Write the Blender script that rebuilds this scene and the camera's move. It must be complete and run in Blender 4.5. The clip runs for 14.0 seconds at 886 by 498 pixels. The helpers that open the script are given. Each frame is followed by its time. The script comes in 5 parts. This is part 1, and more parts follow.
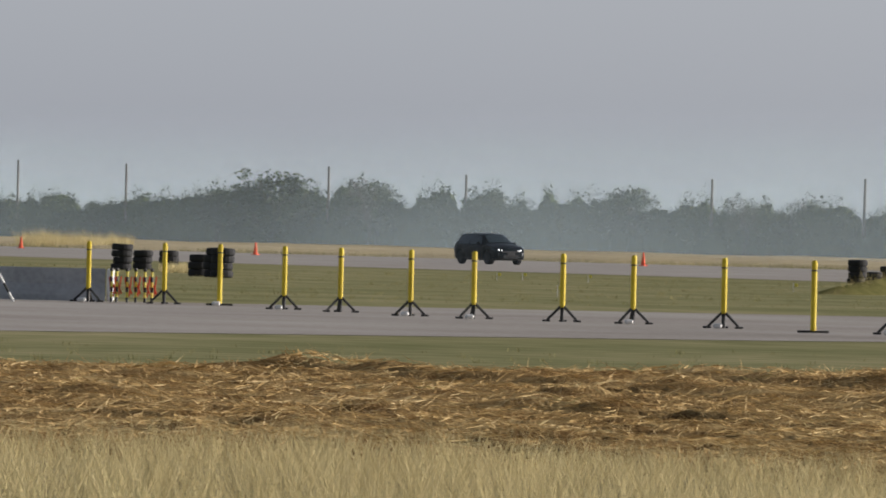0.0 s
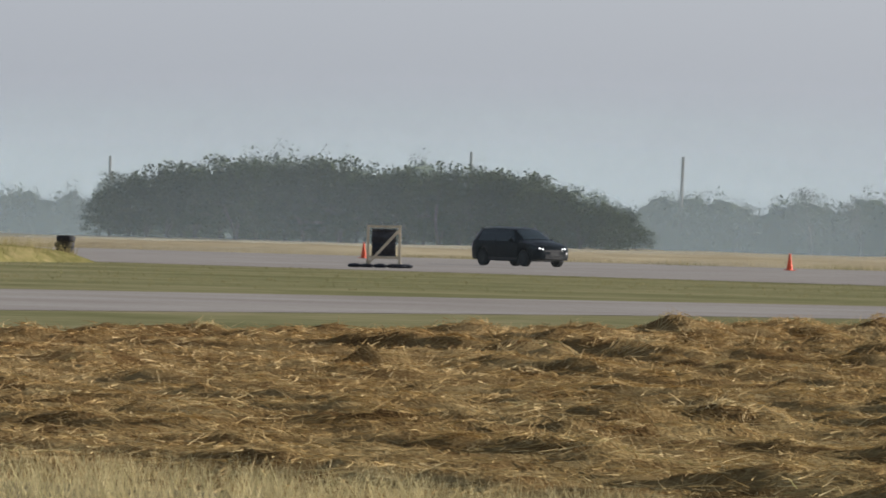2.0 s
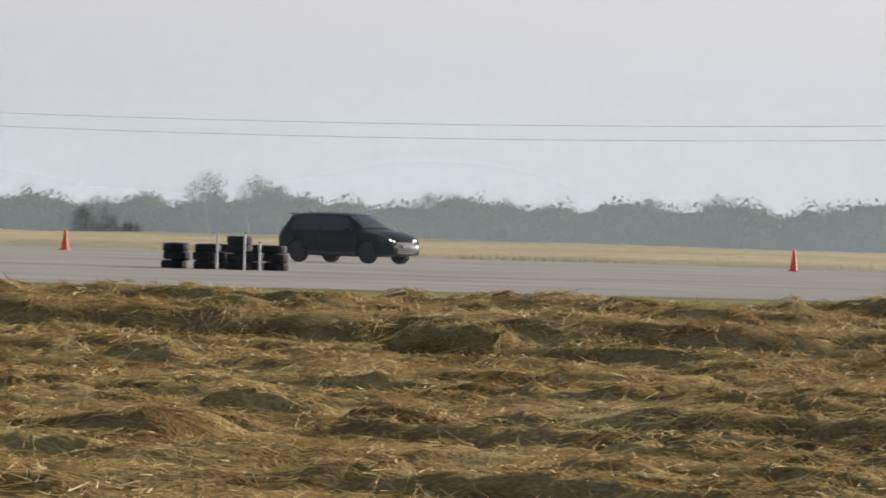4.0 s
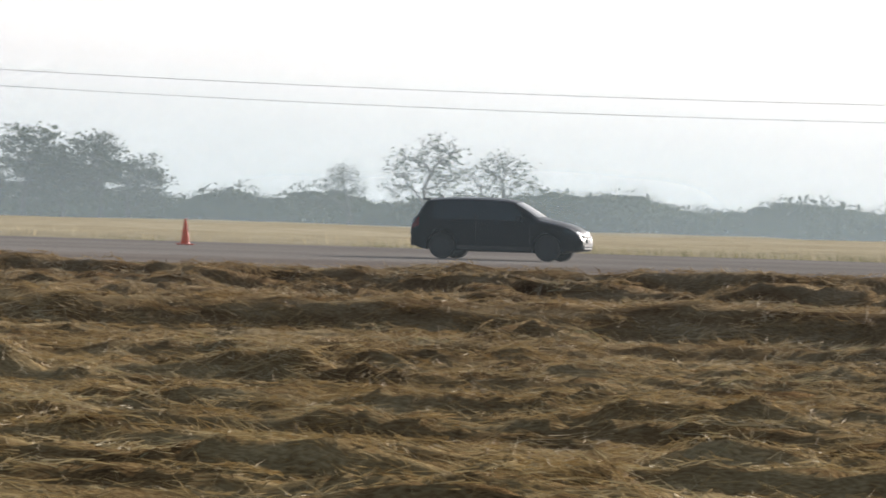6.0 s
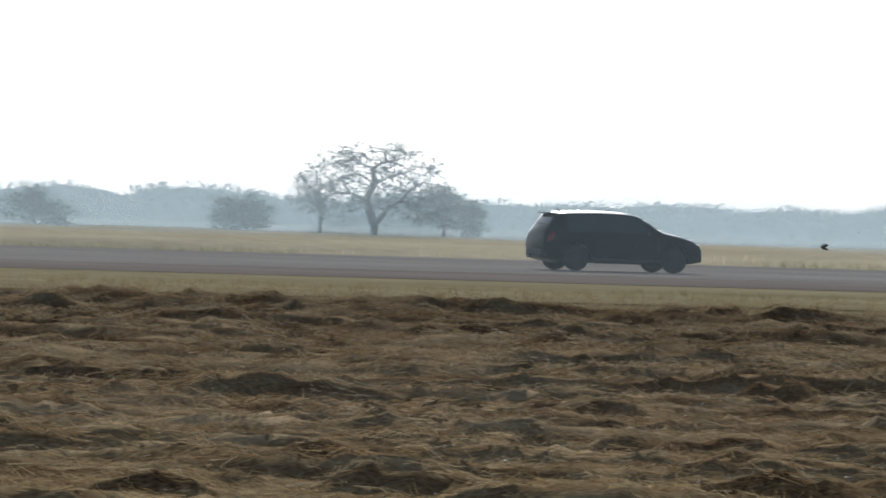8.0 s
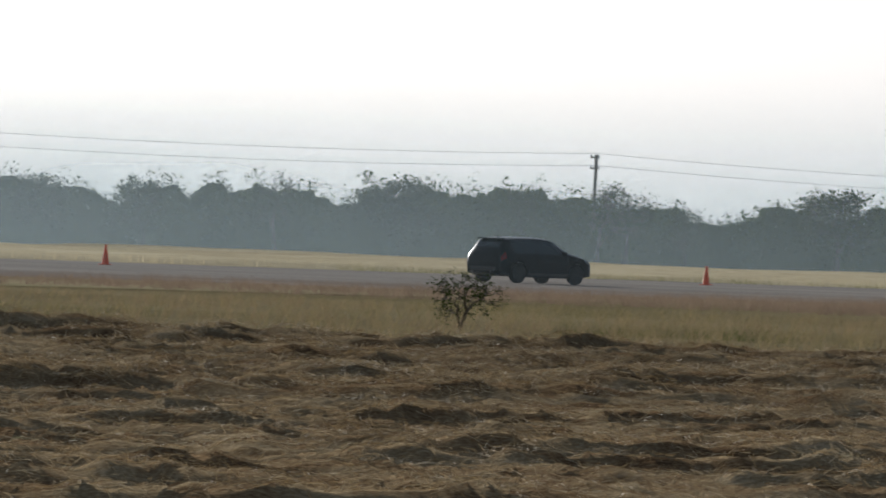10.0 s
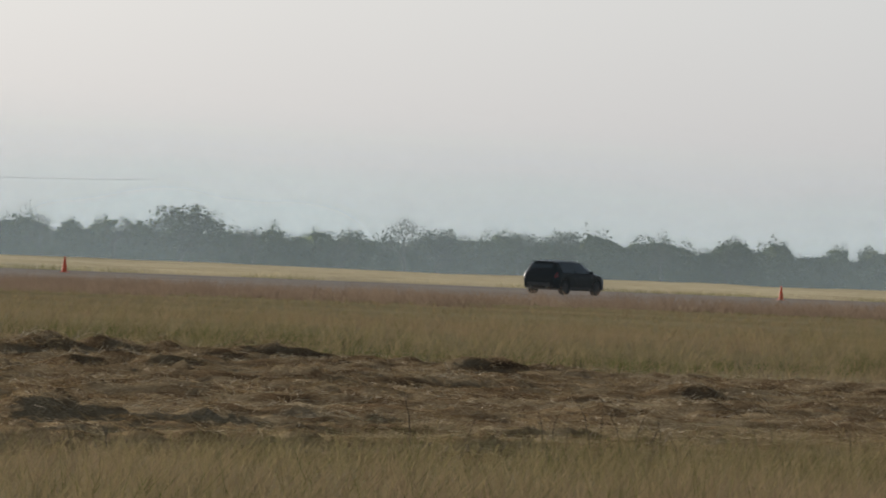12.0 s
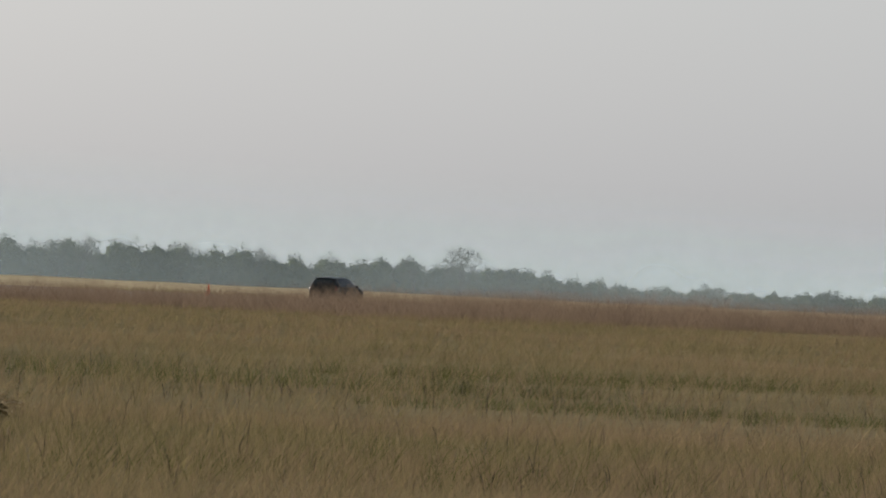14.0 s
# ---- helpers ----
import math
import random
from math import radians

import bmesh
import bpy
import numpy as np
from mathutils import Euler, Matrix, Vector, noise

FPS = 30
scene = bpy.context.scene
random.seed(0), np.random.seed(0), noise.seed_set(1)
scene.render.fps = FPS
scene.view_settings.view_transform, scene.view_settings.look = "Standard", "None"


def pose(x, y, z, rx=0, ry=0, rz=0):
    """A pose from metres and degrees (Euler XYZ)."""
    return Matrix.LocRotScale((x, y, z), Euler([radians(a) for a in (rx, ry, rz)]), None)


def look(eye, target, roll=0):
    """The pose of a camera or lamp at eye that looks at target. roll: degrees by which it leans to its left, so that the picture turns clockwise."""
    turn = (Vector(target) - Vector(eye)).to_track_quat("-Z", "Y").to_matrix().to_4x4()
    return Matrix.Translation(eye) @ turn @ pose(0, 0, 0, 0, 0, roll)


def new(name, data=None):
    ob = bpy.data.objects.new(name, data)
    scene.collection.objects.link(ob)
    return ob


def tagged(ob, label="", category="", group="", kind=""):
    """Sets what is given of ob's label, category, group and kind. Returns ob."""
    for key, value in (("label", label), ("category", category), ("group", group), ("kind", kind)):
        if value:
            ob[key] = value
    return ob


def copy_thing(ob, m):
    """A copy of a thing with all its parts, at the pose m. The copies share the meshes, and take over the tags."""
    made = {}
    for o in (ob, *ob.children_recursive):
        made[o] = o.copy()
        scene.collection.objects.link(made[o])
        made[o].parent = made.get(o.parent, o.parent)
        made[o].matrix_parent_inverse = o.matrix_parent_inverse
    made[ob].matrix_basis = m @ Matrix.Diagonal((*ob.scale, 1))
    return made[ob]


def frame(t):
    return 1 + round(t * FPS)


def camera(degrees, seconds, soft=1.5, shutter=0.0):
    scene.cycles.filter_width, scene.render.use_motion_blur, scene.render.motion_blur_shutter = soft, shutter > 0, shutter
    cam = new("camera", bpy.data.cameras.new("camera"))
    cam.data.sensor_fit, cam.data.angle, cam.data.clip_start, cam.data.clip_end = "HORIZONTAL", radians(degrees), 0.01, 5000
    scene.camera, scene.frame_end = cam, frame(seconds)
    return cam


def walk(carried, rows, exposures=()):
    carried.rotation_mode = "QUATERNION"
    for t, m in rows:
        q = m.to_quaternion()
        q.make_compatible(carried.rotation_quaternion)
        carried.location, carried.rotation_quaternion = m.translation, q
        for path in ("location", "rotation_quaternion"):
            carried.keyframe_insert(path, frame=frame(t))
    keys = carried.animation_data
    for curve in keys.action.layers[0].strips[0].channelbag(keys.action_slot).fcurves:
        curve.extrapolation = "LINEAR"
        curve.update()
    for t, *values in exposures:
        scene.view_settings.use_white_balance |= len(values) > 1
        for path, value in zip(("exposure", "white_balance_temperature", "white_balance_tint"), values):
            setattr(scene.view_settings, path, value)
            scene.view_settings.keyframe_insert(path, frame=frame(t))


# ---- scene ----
# ---- camera: one fixed stand, panning after the car ----
EYE = (0.0, 0.0, 1.3)
RUN_Y = 203.8            # the car's line along the runway
cam = camera(5.819, 14.0, soft=1.8, shutter=0.035)


def aim(bearing, tilt, roll):
    """A pose at EYE that looks along a bearing (degrees to the right of +y) with a tilt up and a roll."""
    b, p = radians(bearing), radians(tilt)
    x, y, z = EYE
    return look(EYE, (x + 100 * math.sin(b) * math.cos(p), y + 100 * math.cos(b) * math.cos(p), z + 100 * math.sin(p)), roll)


AIMS = [
    (0.0, -60.958, -0.083, 1.35),
    (0.5, -58.620, -0.088, 1.32),
    (1.0, -56.416, -0.085, 1.29),
    (1.5, -55.068, -0.069, 1.35),
    (2.0, -52.850, -0.119, 1.40),
    (2.5, -49.909, -0.120, 1.55),
    (3.0, -46.178, -0.130, 1.52),
    (3.5, -41.536, -0.187, 1.49),
    (3.7, -39.852, -0.174, 1.51),
    (4.1, -36.130, -0.184, 1.52),
    (4.6, -30.898, -0.217, 1.57),
    (5.1, -24.914, -0.256, 1.63),
    (5.5, -19.544, -0.278, 1.66),
    (5.8, -15.176, -0.284, 1.67),
    (5.9, -14.022, -0.283, 1.68),
    (6.0, -12.785, -0.290, 1.69),
    (6.1, -11.106, -0.300, 1.69),
    (6.2, -9.217, -0.315, 1.68),
    (6.3, -7.441, -0.341, 1.68),
    (6.4, -6.003, -0.325, 1.68),
    (6.5, -4.646, -0.319, 1.68),
    (6.6, -2.836, -0.322, 1.67),
    (6.7, -0.984, -0.324, 1.67),
    (6.8, 0.871, -0.340, 1.67),
    (6.9, 2.371, -0.344, 1.66),
    (7.0, 3.774, -0.321, 1.66),
    (7.1, 5.222, -0.326, 1.67),
    (7.2, 6.694, -0.323, 1.68),
    (7.3, 8.258, -0.331, 1.69),
    (7.4, 9.815, -0.331, 1.70),
    (7.5, 11.608, -0.302, 1.70),
    (7.6, 13.192, -0.307, 1.71),
    (7.7, 14.697, -0.307, 1.72),
    (7.8, 16.035, -0.303, 1.73),
    (7.9, 17.209, -0.274, 1.74),
    (8.0, 18.620, -0.225, 1.75),
    (8.1, 20.142, -0.218, 1.77),
    (8.2, 21.947, -0.204, 1.79),
    (8.6, 27.503, -0.189, 1.82),
    (9.1, 33.793, -0.142, 1.95),
    (9.6, 39.323, -0.088, 2.09),
    (10.0, 43.214, -0.056, 2.17),
    (10.3, 45.837, -0.047, 2.19),
    (10.5, 46.842, -0.034, 2.23),
    (10.8, 48.660, 0.027, 2.24),
    (11.0, 50.199, 0.055, 2.25),
    (11.5, 53.380, 0.054, 2.26),
    (12.0, 56.809, 0.073, 2.49),
    (12.5, 59.932, 0.094, 2.72),
    (13.0, 61.952, 0.116, 2.81),
    (13.5, 64.430, 0.180, 2.81),
    (14.0, 66.367, 0.244, 2.81),
]
EXPOSURES = [(0.0, 0.32, 6000, 14), (2.0, 0.46, 5900, 13), (3.5, 0.72, 6100, 15), (5.8, 0.74, 6000, 14), (7.0, 0.56, 5500, 11), (8.2, 0.42, 5500, 10), (10.5, 0.30, 5750, 9), (14.0, 0.35, 6150, 11)]
walk(cam, [(t, aim(b, p, r)) for t, b, p, r in AIMS], EXPOSURES)

# ---- world and sun ----
SUN_AZ, SUN_EL = 17.0, 13.0     # degrees to the right of +y, and up
world = bpy.data.worlds.new("world")
scene.world = world
world.use_nodes = True
wn = world.node_tree.nodes
sky = wn.new("ShaderNodeTexSky")
sky.sky_type, sky.sun_disc = "NISHITA", False
sky.sun_elevation, sky.sun_rotation = radians(SUN_EL), radians(SUN_AZ)
sky.air_density, sky.dust_density, sky.ozone_density, sky.altitude = 1.0, 2.1, 1.0, 0
wn["Background"].inputs["Strength"].default_value = 0.09
haze = wn.new("ShaderNodeMixRGB")         # an even pale morning haze over the clear sky
haze.inputs[0].default_value = 0.45
whole, up, layer = wn.new("ShaderNodeTexCoord"), wn.new("ShaderNodeSeparateXYZ"), wn.new("ShaderNodeValToRGB")   # thick low down, thin overhead
world.node_tree.links.new(whole.outputs["Generated"], up.inputs[0])
world.node_tree.links.new(up.outputs["Z"], layer.inputs[0])
thick, thin = layer.color_ramp.elements
thick.position, thick.color = 0.04, (5.5, 5.8, 6.1, 1)
thin.position, thin.color = 0.13, (0.9, 1.1, 1.35, 1)
world.node_tree.links.new(layer.outputs[0], haze.inputs[2])
pale = wn.new("ShaderNodeHueSaturation")  # haze whitens the low sun's colours
pale.inputs["Saturation"].default_value = 0.5
world.node_tree.links.new(sky.outputs[0], pale.inputs["Color"])
world.node_tree.links.new(pale.outputs[0], haze.inputs[1])
world.node_tree.links.new(haze.outputs[0], wn["Background"].inputs[0])
sun_data = bpy.data.lights.new("sun", "SUN")
sun_data.energy, sun_data.angle, sun_data.color = 5.0, radians(1.0), (1.0, 0.90, 0.76)
sun = new("sun", sun_data)
sa, se = radians(SUN_AZ), radians(SUN_EL)
SUN_DIR = Vector((math.sin(sa) * math.cos(se), math.cos(sa) * math.cos(se), math.sin(se)))
sun.matrix_world = look(SUN_DIR * 300, (0, 0, 0))

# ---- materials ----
def light_across(n, ln, geo, colour):
    """Paints the light's change across the field into the hay colour: side-lit gold to backlit grey-brown."""
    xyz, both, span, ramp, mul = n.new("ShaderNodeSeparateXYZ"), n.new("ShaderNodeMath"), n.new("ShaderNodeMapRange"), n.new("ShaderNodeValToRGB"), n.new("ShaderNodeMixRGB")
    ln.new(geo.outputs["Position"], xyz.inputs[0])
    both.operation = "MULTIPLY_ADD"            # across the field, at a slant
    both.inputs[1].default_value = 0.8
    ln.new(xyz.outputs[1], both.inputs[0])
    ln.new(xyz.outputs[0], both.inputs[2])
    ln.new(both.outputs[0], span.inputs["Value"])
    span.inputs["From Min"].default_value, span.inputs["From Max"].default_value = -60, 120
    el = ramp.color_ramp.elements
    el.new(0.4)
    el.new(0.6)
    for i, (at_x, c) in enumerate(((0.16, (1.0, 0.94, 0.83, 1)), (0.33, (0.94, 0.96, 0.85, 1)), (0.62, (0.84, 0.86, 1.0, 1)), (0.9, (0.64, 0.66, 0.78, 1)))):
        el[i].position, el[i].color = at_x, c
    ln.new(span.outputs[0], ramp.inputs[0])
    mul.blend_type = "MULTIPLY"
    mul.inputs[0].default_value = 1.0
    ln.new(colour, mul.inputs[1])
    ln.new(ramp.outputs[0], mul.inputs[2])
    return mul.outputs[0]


def mat(name, cols, scale=3.0, rough=0.85, metal=0.0, bump=0.0, fine=40.0, spec=0.3, coat=0.0, axis=(1, 1, 1), lit_across=False):
    """A Principled material whose colour wanders between cols at a coarse and a fine scale (1/m), with fine relief."""
    m = bpy.data.materials.new(name)
    m.use_nodes = True
    n, ln = m.node_tree.nodes, m.node_tree.links
    p = n["Principled BSDF"]
    p.inputs["Roughness"].default_value, p.inputs["Metallic"].default_value = rough, metal
    p.inputs["Specular IOR Level"].default_value, p.inputs["Coat Weight"].default_value = spec, coat
    geo, vec = n.new("ShaderNodeNewGeometry"), n.new("ShaderNodeMapping")
    vec.inputs["Scale"].default_value = axis
    ln.new(geo.outputs["Position"], vec.inputs["Vector"])
    coarse, grain, mix, ramp = n.new("ShaderNodeTexNoise"), n.new("ShaderNodeTexNoise"), n.new("ShaderNodeMath"), n.new("ShaderNodeValToRGB")
    coarse.inputs["Scale"].default_value, coarse.inputs["Detail"].default_value = scale, 5
    grain.inputs["Scale"].default_value, grain.inputs["Detail"].default_value = fine, 4
    for t in (coarse, grain):
        ln.new(vec.outputs[0], t.inputs["Vector"])
    mix.operation = "MULTIPLY_ADD"
    mix.inputs[1].default_value = 0.45
    ln.new(grain.outputs["Fac"], mix.inputs[0])
    half = n.new("ShaderNodeMath")
    half.operation = "MULTIPLY"
    half.inputs[1].default_value = 0.55
    ln.new(coarse.outputs["Fac"], half.inputs[0])
    ln.new(half.outputs[0], mix.inputs[2])
    el = ramp.color_ramp.elements
    while len(el) < len(cols):
        el.new(0.5)
    for i, c in enumerate(cols):
        el[i].position, el[i].color = 0.34 + 0.32 * i / max(1, len(cols) - 1), (*c, 1)
    ln.new(mix.outputs[0], ramp.inputs[0])
    ln.new(light_across(n, ln, geo, ramp.outputs[0]) if lit_across else ramp.outputs[0], p.inputs["Base Color"])
    if bump:
        b = n.new("ShaderNodeBump")
        b.inputs["Strength"].default_value, b.inputs["Distance"].default_value = bump, 0.02
        ln.new(grain.outputs["Fac"], b.inputs["Height"])
        ln.new(b.outputs[0], p.inputs["Normal"])
    return m


def blade_mat(name, cols, through_light=0.35, rough=0.9, patch=0.25, spec=0.0, lit_across=False):
    """Blades, straws and leaves: each island takes a colour of its own, patches wander over the field, light shines through."""
    m = bpy.data.materials.new(name)
    m.use_nodes = True
    n, ln = m.node_tree.nodes, m.node_tree.links
    p, out = n["Principled BSDF"], n["Material Output"]
    geo, ramp, noise_t = n.new("ShaderNodeNewGeometry"), n.new("ShaderNodeValToRGB"), n.new("ShaderNodeTexNoise")
    noise_t.inputs["Scale"].default_value, noise_t.inputs["Detail"].default_value = patch, 4
    ln.new(geo.outputs["Position"], noise_t.inputs["Vector"])
    add = n.new("ShaderNodeMath")
    add.operation = "MULTIPLY_ADD"
    add.inputs[1].default_value = 0.45
    ln.new(geo.outputs["Random Per Island"], add.inputs[0])
    sub = n.new("ShaderNodeMath")
    sub.operation = "MULTIPLY_ADD"
    sub.inputs[1].default_value, sub.inputs[2].default_value = 1.3, -0.38
    ln.new(noise_t.outputs["Fac"], sub.inputs[0])
    ln.new(sub.outputs[0], add.inputs[2])
    el = ramp.color_ramp.elements
    while len(el) < len(cols):
        el.new(0.5)
    for i, c in enumerate(cols):
        el[i].position, el[i].color = i / (len(cols) - 1), (*c, 1)
    ln.new(add.outputs[0], ramp.inputs[0])
    tone = light_across(n, ln, geo, ramp.outputs[0]) if lit_across else ramp.outputs[0]
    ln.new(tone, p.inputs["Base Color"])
    p.inputs["Roughness"].default_value, p.inputs["Specular IOR Level"].default_value = rough, spec
    tr, mix = n.new("ShaderNodeBsdfTranslucent"), n.new("ShaderNodeMixShader")
    ln.new(tone, tr.inputs["Color"])
    mix.inputs[0].default_value = through_light
    ln.new(p.outputs[0], mix.inputs[1])
    ln.new(tr.outputs[0], mix.inputs[2])
    ln.new(mix.outputs[0], out.inputs["Surface"])
    return m


def plain(name, col, rough=0.5, metal=0.0, spec=0.5, coat=0.0, emit=0.0):
    m = mat(name, [tuple(0.8 * c for c in col), col, tuple(min(1, 1.15 * c) for c in col)], 2.5, rough, metal, 0.05, 60, spec, coat)
    if emit:
        p = m.node_tree.nodes["Principled BSDF"]
        p.inputs["Emission Color"].default_value, p.inputs["Emission Strength"].default_value = (*col, 1), emit
    return m


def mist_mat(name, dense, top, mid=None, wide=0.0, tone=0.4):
    """A flat sheet standing in for haze: mostly clear, the rest scatters the light that falls on it; thins out upwards.
    """
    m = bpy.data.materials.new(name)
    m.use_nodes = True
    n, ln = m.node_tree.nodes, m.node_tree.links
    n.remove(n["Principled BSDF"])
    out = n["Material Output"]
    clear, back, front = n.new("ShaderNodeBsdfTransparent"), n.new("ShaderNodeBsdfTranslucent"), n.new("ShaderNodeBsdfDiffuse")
    # the haze's brightness and aerial blue are put into this colour
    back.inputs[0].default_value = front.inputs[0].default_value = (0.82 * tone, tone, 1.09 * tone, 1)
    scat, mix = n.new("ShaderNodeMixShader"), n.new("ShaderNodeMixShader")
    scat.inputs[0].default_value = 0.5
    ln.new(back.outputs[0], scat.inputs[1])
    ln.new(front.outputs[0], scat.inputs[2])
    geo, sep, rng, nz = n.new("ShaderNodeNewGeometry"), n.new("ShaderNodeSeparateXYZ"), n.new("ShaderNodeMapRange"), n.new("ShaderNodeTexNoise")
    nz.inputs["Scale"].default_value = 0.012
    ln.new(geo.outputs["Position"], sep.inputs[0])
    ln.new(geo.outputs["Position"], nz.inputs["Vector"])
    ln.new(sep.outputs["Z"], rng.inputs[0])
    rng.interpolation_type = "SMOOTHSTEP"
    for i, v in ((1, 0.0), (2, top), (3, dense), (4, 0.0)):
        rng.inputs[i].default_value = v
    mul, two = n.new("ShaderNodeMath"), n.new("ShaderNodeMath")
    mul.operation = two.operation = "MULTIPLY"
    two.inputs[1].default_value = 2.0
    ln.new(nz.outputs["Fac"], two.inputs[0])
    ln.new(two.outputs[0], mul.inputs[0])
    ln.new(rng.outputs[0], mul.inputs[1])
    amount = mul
    if mid is not None:                       # a local sheet that lifts the tone behind it, thinning out to both ends
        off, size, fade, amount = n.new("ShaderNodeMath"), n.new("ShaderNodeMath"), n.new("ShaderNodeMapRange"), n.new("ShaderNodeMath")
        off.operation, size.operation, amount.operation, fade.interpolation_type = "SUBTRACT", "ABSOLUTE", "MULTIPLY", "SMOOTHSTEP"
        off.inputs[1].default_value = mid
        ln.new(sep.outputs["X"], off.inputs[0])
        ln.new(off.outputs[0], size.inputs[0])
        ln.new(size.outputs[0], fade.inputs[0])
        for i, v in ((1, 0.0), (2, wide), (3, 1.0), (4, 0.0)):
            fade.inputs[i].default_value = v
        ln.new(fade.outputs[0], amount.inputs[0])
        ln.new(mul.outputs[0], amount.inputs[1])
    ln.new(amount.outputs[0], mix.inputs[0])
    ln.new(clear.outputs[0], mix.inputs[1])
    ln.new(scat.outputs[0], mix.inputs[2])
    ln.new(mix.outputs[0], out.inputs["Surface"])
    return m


M_EARTH = mat("dry_field", [(0.13, 0.11, 0.06), (0.19, 0.16, 0.09), (0.26, 0.22, 0.13)], 0.05, 0.95, bump=0.4, fine=2.0, spec=0.0)
M_VERGE = mat("short_grass", [(0.17, 0.175, 0.08), (0.25, 0.24, 0.12), (0.36, 0.32, 0.18)], 0.14, 0.95, bump=0.5, fine=1.1, spec=0.0)
M_ASPHALT = mat("runway_asphalt", [(0.19, 0.165, 0.142), (0.25, 0.22, 0.19), (0.31, 0.276, 0.24)], 0.07, 0.9, bump=0.15, fine=9.0, spec=0.0)
M_CONCRETE = mat("worn_concrete", [(0.30, 0.27, 0.24), (0.38, 0.35, 0.315), (0.45, 0.42, 0.38)], 0.15, 0.9, bump=0.15, fine=6.0, spec=0.0)
# bed and straw carry the painted change of light across the field
M_HAYBED = mat("cut_hay_bed", [(0.075, 0.046, 0.022), (0.21, 0.135, 0.062), (0.32, 0.235, 0.115), (0.50, 0.38, 0.20)], 1.6, 0.95, bump=1.0, fine=34.0, spec=0.0, lit_across=True, axis=(0.7, 1.5, 1.5))
M_STRAW = blade_mat("straw", [(0.13, 0.08, 0.035), (0.33, 0.225, 0.095), (0.50, 0.365, 0.165), (0.68, 0.55, 0.32), (0.32, 0.31, 0.12)], 0.14, rough=0.8, patch=0.6, spec=0.15, lit_across=True)
M_PALE = blade_mat("pale_grass", [(0.32, 0.25, 0.115), (0.52, 0.43, 0.21), (0.68, 0.58, 0.32), (0.48, 0.44, 0.20)], 0.25)
M_FIELD = blade_mat("field_grass", [(0.05, 0.06, 0.02), (0.13, 0.12, 0.05), (0.30, 0.23, 0.12), (0.18, 0.125, 0.085), (0.42, 0.325, 0.18)], 0.36, rough=0.8, patch=0.12, spec=0.06)
M_TUFT = blade_mat("verge_tufts", [(0.15, 0.16, 0.06), (0.22, 0.21, 0.09), (0.30, 0.27, 0.13), (0.38, 0.33, 0.18)], 0.3, patch=0.12)
M_BANK = blade_mat("bank_grass", [(0.13, 0.14, 0.045), (0.27, 0.245, 0.09), (0.40, 0.33, 0.145), (0.54, 0.44, 0.22)], 0.3, patch=0.09)
M_GREEN = blade_mat("green_grass", [(0.03, 0.045, 0.012), (0.07, 0.085, 0.022), (0.14, 0.15, 0.05)], 0.3, patch=0.3)
M_DRYVERGE = mat("dry_short_grass", [(0.22, 0.195, 0.11), (0.30, 0.26, 0.155), (0.38, 0.33, 0.20)], 0.09, 0.95, bump=0.5, fine=1.1, spec=0.0)
M_REDGRASS = blade_mat("reddish_grass", [(0.17, 0.12, 0.09), (0.25, 0.185, 0.135), (0.34, 0.26, 0.175)], 0.32, patch=0.08)
M_FARGRASS = blade_mat("far_grass", [(0.38, 0.31, 0.19), (0.50, 0.42, 0.26), (0.60, 0.52, 0.34)], 0.4, patch=0.05)
M_LEAF = blade_mat("scrub_leaves", [(0.030, 0.042, 0.014), (0.05, 0.068, 0.02), (0.075, 0.09, 0.03), (0.09, 0.085, 0.04)], 0.12, patch=0.3)
M_BARK = mat("bark", [(0.05, 0.04, 0.03), (0.10, 0.08, 0.06), (0.15, 0.12, 0.09)], 2.0, 0.9, bump=0.5, fine=20)
M_POLE = mat("weathered_wood", [(0.10, 0.075, 0.055), (0.16, 0.125, 0.095), (0.22, 0.18, 0.14)], 1.5, 0.9, bump=0.3, fine=18, axis=(4, 4, 0.5))
M_WIRE = plain("wire", (0.10, 0.10, 0.10), 0.5)
M_TYRE = mat("tyre_rubber", [(0.013, 0.013, 0.014), (0.021, 0.021, 0.022), (0.036, 0.035, 0.034)], 3, 0.8, bump=0.3, fine=25)
M_CONE = mat("cone_orange", [(0.62, 0.06, 0.012), (0.75, 0.085, 0.018), (0.80, 0.12, 0.03)], 4, 0.6, bump=0.05)
M_RED = mat("red_plastic", [(0.5, 0.05, 0.02), (0.62, 0.09, 0.03)], 4, 0.6)
M_YELLOW = mat("yellow_paint", [(0.50, 0.36, 0.015), (0.66, 0.49, 0.02), (0.72, 0.56, 0.04)], 3, 0.5, bump=0.08, fine=30)
M_BLACK = plain("black_steel", (0.022, 0.021, 0.02), 0.6)
M_WHITE = mat("white_paint", [(0.60, 0.59, 0.56), (0.74, 0.73, 0.70), (0.80, 0.79, 0.77)], 3, 0.6, bump=0.1)
M_GREYBLUE = mat("grey_concrete_block", [(0.28, 0.29, 0.30), (0.36, 0.37, 0.38), (0.43, 0.44, 0.45)], 1.2, 0.85, bump=0.2, fine=12)
M_TIMBER = mat("raw_timber", [(0.52, 0.43, 0.29), (0.68, 0.58, 0.42), (0.76, 0.66, 0.50)], 3, 0.75, bump=0.2, fine=30, axis=(1, 1, 1))
M_BAG = mat("black_sheeting", [(0.02, 0.022, 0.028), (0.04, 0.042, 0.05), (0.07, 0.075, 0.085)], 3, 0.4, bump=0.4, fine=8)
M_PAINT = plain("black_car_paint", (0.007, 0.0095, 0.012), 0.28, spec=0.08, coat=0.02)
